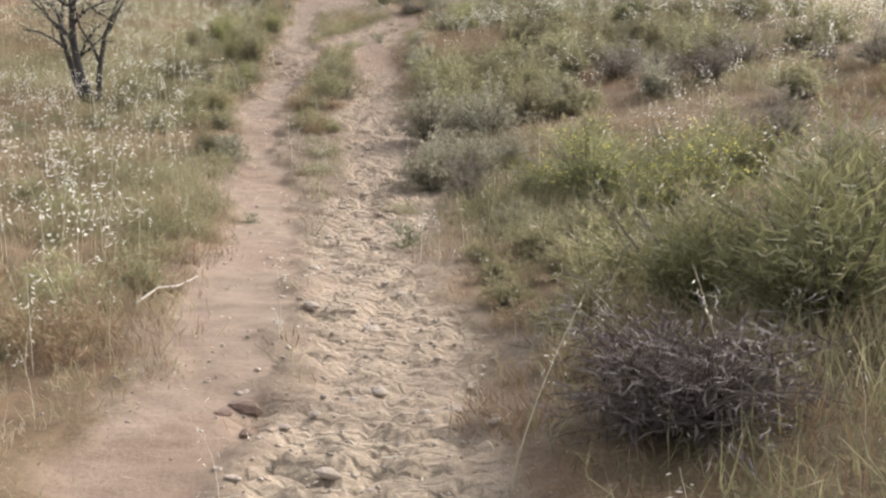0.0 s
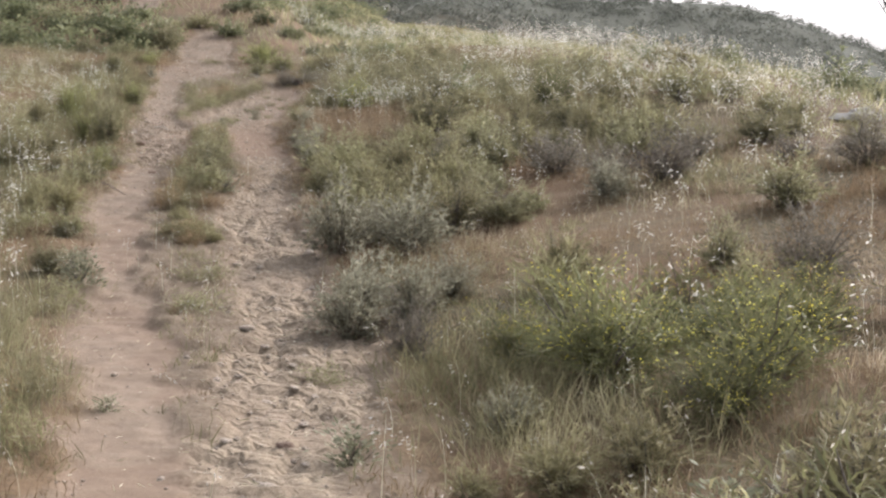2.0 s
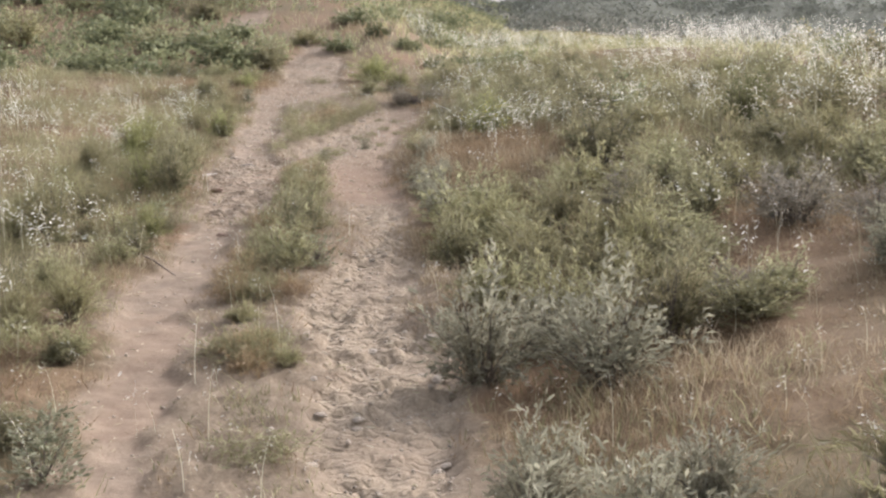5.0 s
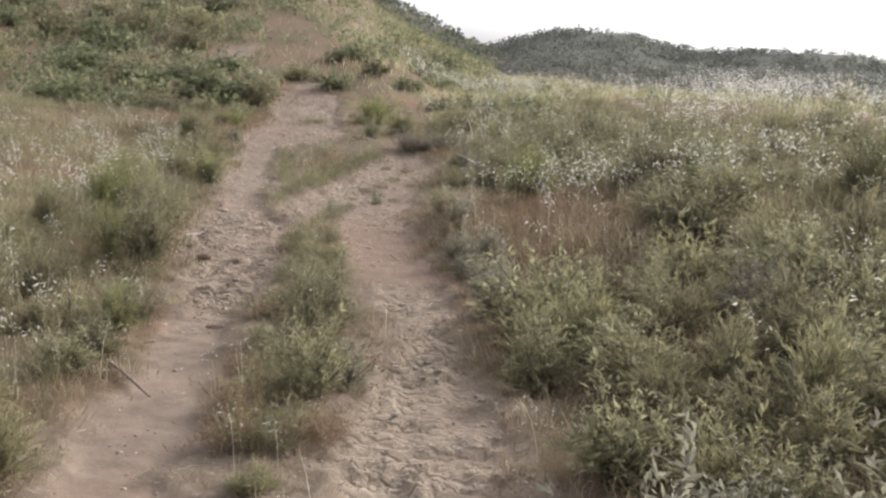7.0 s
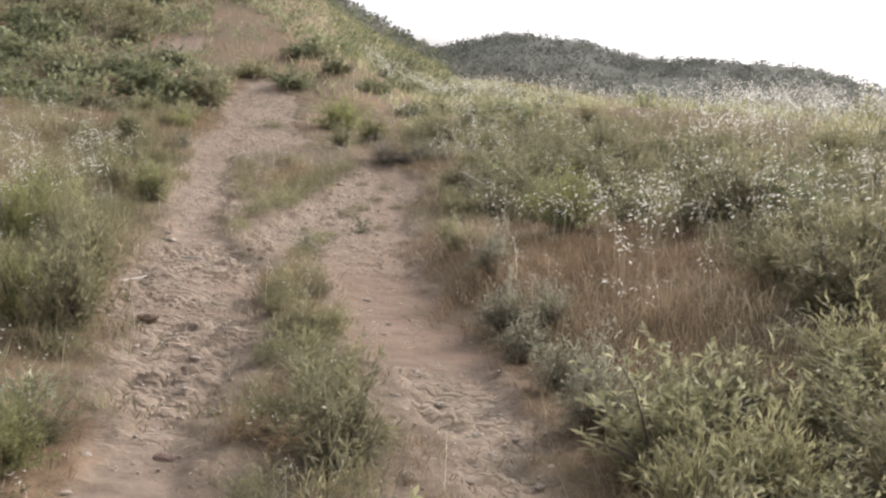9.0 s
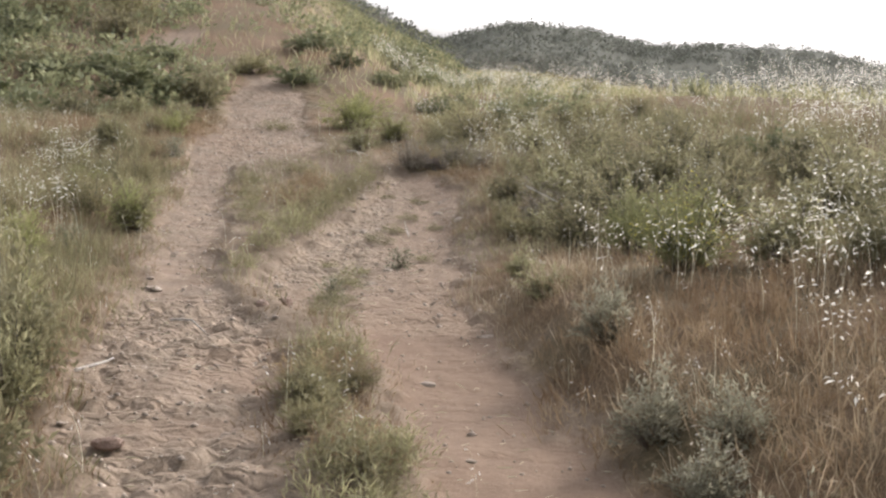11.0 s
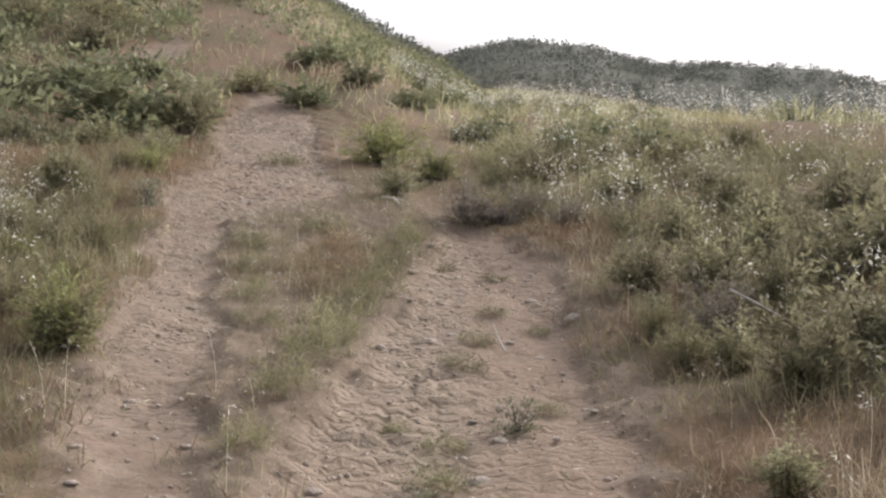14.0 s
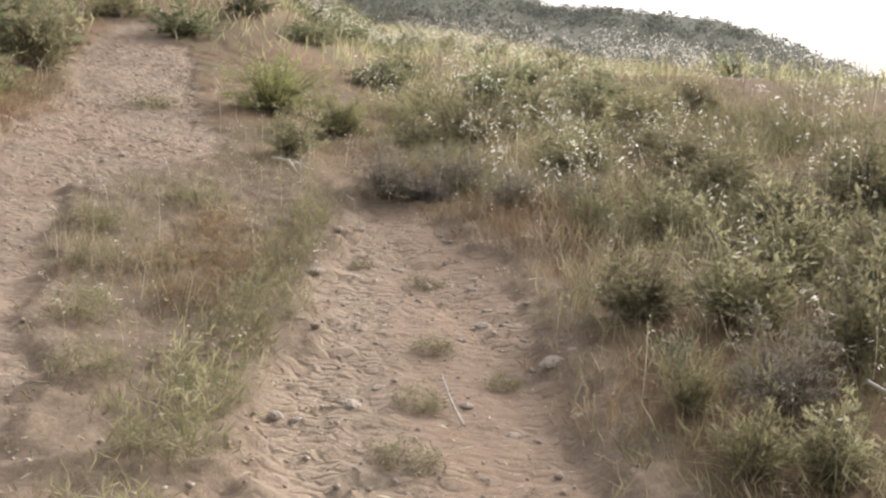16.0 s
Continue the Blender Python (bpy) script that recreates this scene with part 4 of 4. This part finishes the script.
# ---- low weeds in the verge ----
def weed(v):
    r = np.random.default_rng(900 + v)
    root = tagged(new("weed"), "low grey-green leafy weed at the edge of the dirt track", "weed", "weeds along the track")
    n = 330
    base = r.normal(0, 0.16, (n, 3)) * (1, 1, 0) + (0, 0, -0.02)
    base[:, 2] += np.where(r.random(n) < 0.75, r.uniform(0, 0.6, n), 0)
    way = np.stack([base[:, 0] * 4, base[:, 1] * 4, r.uniform(0.3, 1.2, n)], -1) + r.normal(0, 0.4, (n, 3))
    co, quads = leaves(base, way, r.uniform(.07, .15, n), r.uniform(.025, .05, n), r.uniform(-1, 1, n), r)
    part("leafage", mesh_of("leafage", co, quads, tint=np.repeat(r.random(n), 4), materials=[LEAF["weed"]]), root)
    stems = [tube(np.stack([b * s for s in np.linspace(0, 1, 4)]) + (0, 0, -0.03), [.012, .01, .008, .004], 4) for b in base[base[:, 2] > 0.2][:12]]
    co, quads = gather(stems)
    part("branchwork", mesh_of("branchwork", co, quads, materials=[BARK]), root)
    return root


weeds = [weed(v) for v in range(3)]
random.seed(11)
spots = [(-2.75, 10.9, .4), (-2.9, 11.3, .35), (-.75, 7.4, .35), (.55, 6.4, .4), (-3.95, 16.4, .4), (-5.75, 28.2, .4), (-5.3, 22.6, .35), (-4.9, 20.0, .35), (-3.35, 21.6, .25), (-2.95, 22.7, .25), (-1.9, 8.0, .16)]
while len(spots) < 20:
    y = random.uniform(4, 28)
    x = float(tab(TRAIL, y)) + random.choice((random.uniform(-3.6, -1.9), random.uniform(1.0, 2.6), random.uniform(-.6, .0)))
    if off_track(np.array([x]), np.array([y]))[0] > 0.9:
        spots.append((x, y, random.uniform(.18, .36)))
for i, (x, y, s) in enumerate(spots):
    m = pose(x, y, float(ground_at(x, y)), 0, 0, random.uniform(0, 360)) @ Matrix.Diagonal((s, s, s * random.uniform(.6, 1), 1))
    if i < 3:
        weeds[i].matrix_basis = m
    else:
        w = weeds[i % 3]
        copy_thing(w, m @ Matrix.Diagonal((1 / w.scale.x, 1 / w.scale.y, 1 / w.scale.z, 1)))


# ---- burnt trees ----
def limb(r, start, way, length, radius, wobble, n=7):
    p = [np.array(start, float)]
    d = np.array(way, float)
    for _ in range(n - 1):
        d = unit(d + r.normal(0, wobble, 3) + (0, 0, 0.06))
        p.append(p[-1] + d * length / (n - 1))
    return np.array(p), np.linspace(radius, radius * 0.45, n)


def snag(x, y, stems, label, seed, foliage=0, bend=0.10):
    r = np.random.default_rng(seed)
    root = tagged(new("burnt_tree"), label, "tree", "burnt trees")
    root.location = (x, y, float(ground_at(x, y)))
    tips = []
    for dx, lean_x, hgt, rad, forks in stems:
        p, rr = limb(r, (dx, 0, -0.1), (lean_x, r.normal(0, .05), 1), hgt, rad, bend, 9)
        pieces = [tube(p, rr, 7)]
        for k in range(forks):
            at = int(r.integers(3, 7))
            q, qq = limb(r, p[at], (r.choice((-1, 1)) * r.uniform(.4, .9), r.normal(0, .5), .8), hgt * r.uniform(.3, .55), rr[at] * 0.65, 0.16, 7)
            pieces.append(tube(q, qq, 5))
            for _ in range(3):
                j = int(r.integers(2, 6))
                s, ss = limb(r, q[j], (r.normal(0, .7), r.normal(0, .7), .5), hgt * r.uniform(.1, .22), qq[j] * 0.6, 0.2, 5)
                pieces.append(tube(s, ss, 4))
                tips.append(s)
            tips.append(q)
        co, quads = gather(pieces)
        part("trunk", mesh_of("trunk", co, quads, materials=[CHARRED], smooth=True), root)
    if foliage:
        base = np.concatenate(tips)
        base = np.repeat(base, foliage, 0) + r.normal(0, 0.09, (len(base) * foliage, 3))
        n = len(base)
        co, quads = leaves(base, r.normal(size=(n, 3)), r.uniform(.03, .06, n), r.uniform(.012, .02, n), r.uniform(-1, 1, n), r)
        part("crown", mesh_of("crown", co, quads, tint=np.repeat(r.random(n), 4), materials=[LEAF["sage"]]), root, "sparse grey-green regrowth")
    return root


snag(6.55, 19.9, [(-.17, -.10, 1.9, .024, 1), (.0, -.16, 1.85, .032, 2), (.16, .04, 1.8, .028, 0)], "slender charred dead tree with three bare stems", 5, 0, 0.085)
snag(-5.1, 13.8, [(0, .02, 1.6, .055, 5), (.04, .32, 1.4, .038, 4), (-.04, -.42, 1.45, .042, 5)], "charred gnarled small tree with sparse grey leaves", 8, 9)


# ---- rocks, stones, sticks ----
def rock_mesh(name, seed, material, detail=2, flat=0.55, jag=0.22, strata=0.0):
    bm = bmesh.new()
    bmesh.ops.create_icosphere(bm, subdivisions=detail, radius=0.5)
    off = Vector((seed * 3.7, seed * 1.9, seed * 0.7))
    for v in bm.verts:
        nv = noise.noise(v.co * 1.7 + off) * jag * 1.6 + noise.noise(v.co * 4.3 + off) * jag * 0.6
        v.co = v.co * (1 + nv)
        v.co.z *= flat
        if strata:
            v.co.xy *= 1 + strata * math.tanh(3 * math.sin(v.co.z * 46 + 2 * noise.noise(v.co * 3 + off)))
        v.co.z = max(v.co.z, -0.18)
    me = bpy.data.meshes.new(name)
    bm.to_mesh(me)
    bm.free()
    me.materials.append(material)
    return me


slabs = [rock_mesh("sandstone_slab", 40 + i, SLAB, 5, 0.36, 0.45, 0.05) for i in range(3)]
for i, (x, y, w, d, h, rz) in enumerate(((6.05, 18.0, 1.6, 1.0, .85, 4), (5.15, 18.0, .7, .5, .5, 30), (7.3, 17.7, 1.3, .9, .9, -12), (5.6, 17.4, .5, .4, .3, 50), (6.7, 18.8, 1.3, .7, 1.2, 15))):
    ob = new("sandstone_slab", slabs[i % 3])
    ob.matrix_basis = pose(x, y, float(ground_at(x, y)) - 0.02, 4, -3, rz) @ Matrix.Diagonal((w, d, h, 1))
    tagged(ob, "flat weathered grey sandstone slab lying in dry grass", "rock", "sandstone slabs")


def stick(points, radius, material, label):
    p = np.array([(x, y, float(ground_at(x, y)) + dz) for x, y, dz in points])
    co, quads = tube(p, np.linspace(radius, radius * 0.5, len(p)), 6)
    return tagged(new("stick", mesh_of("stick", co, quads, materials=[material], smooth=True)), label, "stick", "sticks by the track")


stick([(-1.80, 5.3, .03), (-1.77, 5.55, .045), (-1.74, 5.75, .045), (-1.70, 5.98, .03)], .006, BLEACHED, "thin bleached stick lying at the edge of the track")
stick([(-3.62, 15.05, .02), (-3.5, 14.88, .035), (-3.38, 14.72, .03), (-3.25, 14.55, .02)], .010, DRYWOOD, "dark crooked stick lying in the track")
stick([(-4.15, 20.62, .02), (-4.02, 20.55, .03), (-3.92, 20.42, .015)], .008, BLEACHED, "short bleached twig on the track")
stick([(-4.3, 19.35, .015), (-4.22, 19.55, .02), (-4.2, 19.62, .015)], .008, BLEACHED, "short bleached twig on the track")
stick([(-2.92, 24.1, .02), (-2.95, 24.3, .05), (-2.97, 24.45, .09)], .006, BLEACHED, "bleached straw sticking out of the track")


stick([(-3.78, 28.75, .03), (-3.66, 28.5, .06), (-3.58, 28.3, .04)], .012, BLEACHED, "crooked bleached branch lying at the end of the track")
stick([(-3.62, 28.62, .02), (-3.52, 28.42, .05)], .009, BLEACHED, "short bleached branch lying at the end of the track")

stick([(-2.06, 22.93, .5), (-1.9, 22.98, .39), (-1.74, 23.02, .28)], .006, BLEACHED, "thin bleached stick caught in a green shrub")


def straw(x, y, dx, dy, hgt):
    p = np.array([(x + dx * k ** 1.5, y + dy * k ** 1.5, float(ground_at(x, y)) - .02 + hgt * k) for k in np.linspace(0, 1, 7)])
    co, quads = tube(p, np.linspace(.0032, .0014, 7), 5)
    root = tagged(new("straw_stalk", mesh_of("straw_stalk", co, quads, tint=np.full(len(co), .6), materials=[LEAF["oat"]])), "tall single dry straw stalk beside the dirt track", "grass stalk", "straw stalks")
    n = 9
    k = rng.uniform(.55, 1, n)
    base = np.stack([np.interp(k, np.linspace(0, 1, 7), p[:, c]) for c in range(3)], -1) + rng.normal(0, .012, (n, 3))
    co, quads = leaves(base, rng.normal(0, .6, (n, 3)) + (0, 0, -.6), np.full(n, .024), np.full(n, .006), rng.uniform(-.8, .8, n), rng)
    part("spikelets", mesh_of("spikelets", co, quads, tint=np.repeat(rng.random(n), 4), materials=[LEAF["spike"]]), root)


for row in ((-.03, 3.45, .20, .15, .62), (.66, 3.75, -.14, .1, .52), (.50, 5.75, .12, 0, .62), (.05, 9.0, -.02, .1, .5), (.15, 4.3, .2, .1, .5), (-2.4, 6.6, .1, 0, .6), (-1.05, 10.0, .0, 0, .42)):
    straw(*row)

shapes = [rock_mesh("stone", i, STONE, 2, 0.6) for i in range(6)]
lumps = [rock_mesh("clod", 20 + i, CLOD, 2, 0.7, 0.35) for i in range(3)]
random.seed(5)
count = 0
while count < 290:
    y = 3.0 + 31 * random.random()
    right_side = y < 28 and (random.random() < 0.62 or not 15.5 < y < 23)
    table, wide_ = (RIGHT, RIGHT_W) if right_side else (LEFT, LEFT_W)
    x = float(tab(table, y)) + random.uniform(-.55, .55) * float(tab(wide_, y)) - (0.25 * random.random() if right_side and y < 12 else 0)
    if right_side and 17.4 < y < 21 and random.random() < 0.9:
        continue
    s = random.uniform(.022, .05) * (1.7 if random.random() < 0.16 else 1)
    ob = new("stone", random.choice(shapes))
    ob.matrix_basis = pose(x, y, float(ground_at(x, y)) + s * 0.04, random.uniform(-12, 12), random.uniform(-12, 12), random.uniform(0, 360)) @ Matrix.Diagonal((s * random.uniform(1.0, 1.7), s, s * random.uniform(.7, 1), 1))
    tagged(ob, "small pale weathered stone set in the dirt track", "stone", "stones in the track")
    count += 1
for x, y, s in ((-1.02, 4.17, .09), (-1.08, 4.08, .05), (-.95, 3.9, .05), (-1.15, 5.05, .05), (-1.13, 6.4, .05), (-1.05, 7.6, .05), (-3.3, 16.1, .07), (-3.9, 18.4, .09), (-3.6, 21.3, .1), (-3.7, 21.0, .08)):
    ob = new("clod", random.choice(lumps))
    ob.matrix_basis = pose(x, y, float(ground_at(x, y)) + s * 0.05, 0, 0, random.uniform(0, 360)) @ Matrix.Diagonal((s * 1.3, s, s, 1))
    tagged(ob, "crumbled brown clod of earth on the track", "clod", "clods on the track")


# ---- gravel: crumbs of earth and small stones ----
def gravel():
    x, y, u = scatter(64000, 2.6, 35, -2.6, 1.6, lambda x, y, u: 0.02 + 0.5 * rough(x, y, *tracks(x, y)) + 0.12 * road(x, y) * off_track(x, y))
    n = len(x)
    s = rng.uniform(.004, .013, n) * np.where(rng.random(n) < .12, 1.7, 1)
    z = ground_at(x, y)
    shape = np.array([(1, 0, 0), (0, 1, 0), (-1, 0, 0), (0, -1, 0), (0, 0, .8), (0, 0, -.4)], float)
    a_ = rng.uniform(0, 6.28, n)
    v = shape[None] * rng.uniform(.6, 1.3, (n, 6, 1)) * s[:, None, None]
    c, d = np.cos(a_)[:, None], np.sin(a_)[:, None]
    co = np.stack([v[..., 0] * c - v[..., 1] * d + x[:, None], v[..., 0] * d + v[..., 1] * c + y[:, None], v[..., 2] + z[:, None] + 0.001], -1).reshape(-1, 3)
    f = np.array([(0, 1, 4), (1, 2, 4), (2, 3, 4), (3, 0, 4), (1, 0, 5), (2, 1, 5), (3, 2, 5), (0, 3, 5)])
    tris = (np.arange(n)[:, None, None] * 6 + f[None]).reshape(-1, 3)
    return tagged(new("gravel", mesh_of("gravel", co, tris=tris, materials=[STONE])), "pale crumbs of earth and gravel on the dirt track", "gravel", kind="stuff")


gravel()


def litter():
    x, y, u = scatter(26000, 2.6, 34, -3.6, 3.6, lambda x, y, u: 0.10 + 0.22 * (1 - off_track(x, y)) * (0.3 + rough(x, y, *tracks(x, y))) + 0.14 * road(x, y))
    n = len(x)
    way = rng.normal(size=(n, 3)) * (1, 1, .12)
    base = np.stack([x, y, ground_at(x, y) + .006], -1)
    co, quads = leaves(base, way, rng.uniform(.02, .075, n), rng.uniform(.003, .007, n), rng.uniform(-.5, .5, n), rng)
    return tagged(new("straw_litter", mesh_of("straw_litter", co, quads, tint=np.repeat(rng.random(n), 4), materials=[LEAF["oat"]])), "bits of pale straw strewn over the dirt track", "litter", kind="stuff")


litter()


# ---- chaparral on the far slopes ----
def chaparral(name, label, n, where, size, per, kind):
    x, y = where(n)
    z = land(x, y)
    n = len(x)
    s = rng.uniform(*size, n)
    dirs = unit(rng.normal(size=(n, per, 3)) * (1, 1, .8) + (0, 0, .35))
    base = np.stack([x, y, z], -1)[:, None] + dirs * (rng.uniform(.35, 1, (n, per, 1)) * s[:, None, None] * (.6, .6, .5)) + (0, 0, .02) * s[:, None, None]
    m = n * per
    ll = (np.repeat(s, per) * rng.uniform(.8, 1.6, m) / math.sqrt(per))
    co, quads = leaves(base.reshape(-1, 3), dirs.reshape(-1, 3) + rng.normal(0, .6, (m, 3)), ll, ll * .55, rng.uniform(-1, 1, m), rng)
    tint = np.repeat(np.clip(np.repeat(rng.uniform(.1, .8, n), per) + rng.normal(0, .15, m), 0, 1), 4)
    return tagged(new(name, mesh_of(name, co, quads, tint=tint, materials=[LEAF[kind]])), label, "shrubs", kind="stuff")


def on_ridge(n):
    az, d = np.radians(rng.uniform(-14, 34, n)), 72 + 83 * rng.random(n) ** .8
    return -2 + d * np.sin(az), 10 + d * np.cos(az)


def on_spur(n):
    y = rng.uniform(42, 114, n)
    x = -2 - rng.random(n) ** 1.3 * 26
    return x, y


def on_hill(n):
    y = 31.2 + 24 * rng.random(n) ** 1.2
    x = -6.6 + 1.9 * step(36.5, 40, y) - rng.random(n) * (y * .62 - 4)
    keep = (np.hypot((x + 8.3) / .8, (y - 40.2) / 2.0) > 1) & (np.abs(x - tab(LEFT, y)) > 1.1)
    return x[keep], y[keep]


def on_plain(n):
    y = rng.uniform(48, 90, n)
    x = 0 + rng.random(n) * 45 * (y / 85 + .15)
    return x, y


chaparral("far_chaparral", "dark green chaparral covering the far ridge", 2900, on_ridge, (.6, 1.6), 36, "far")
chaparral("spur_scrub", "mixed green and straw scrub on the steep hill", 1150, on_spur, (.4, .9), 50, "hill")
chaparral("slope_scrub", "olive scrub beyond the grassy slope", 420, on_plain, (.4, .9), 40, "olive")
chaparral("hill_scrub", "low dark green scrub covering the hillside", 700, on_hill, (.45, 1.0), 65, "hill")
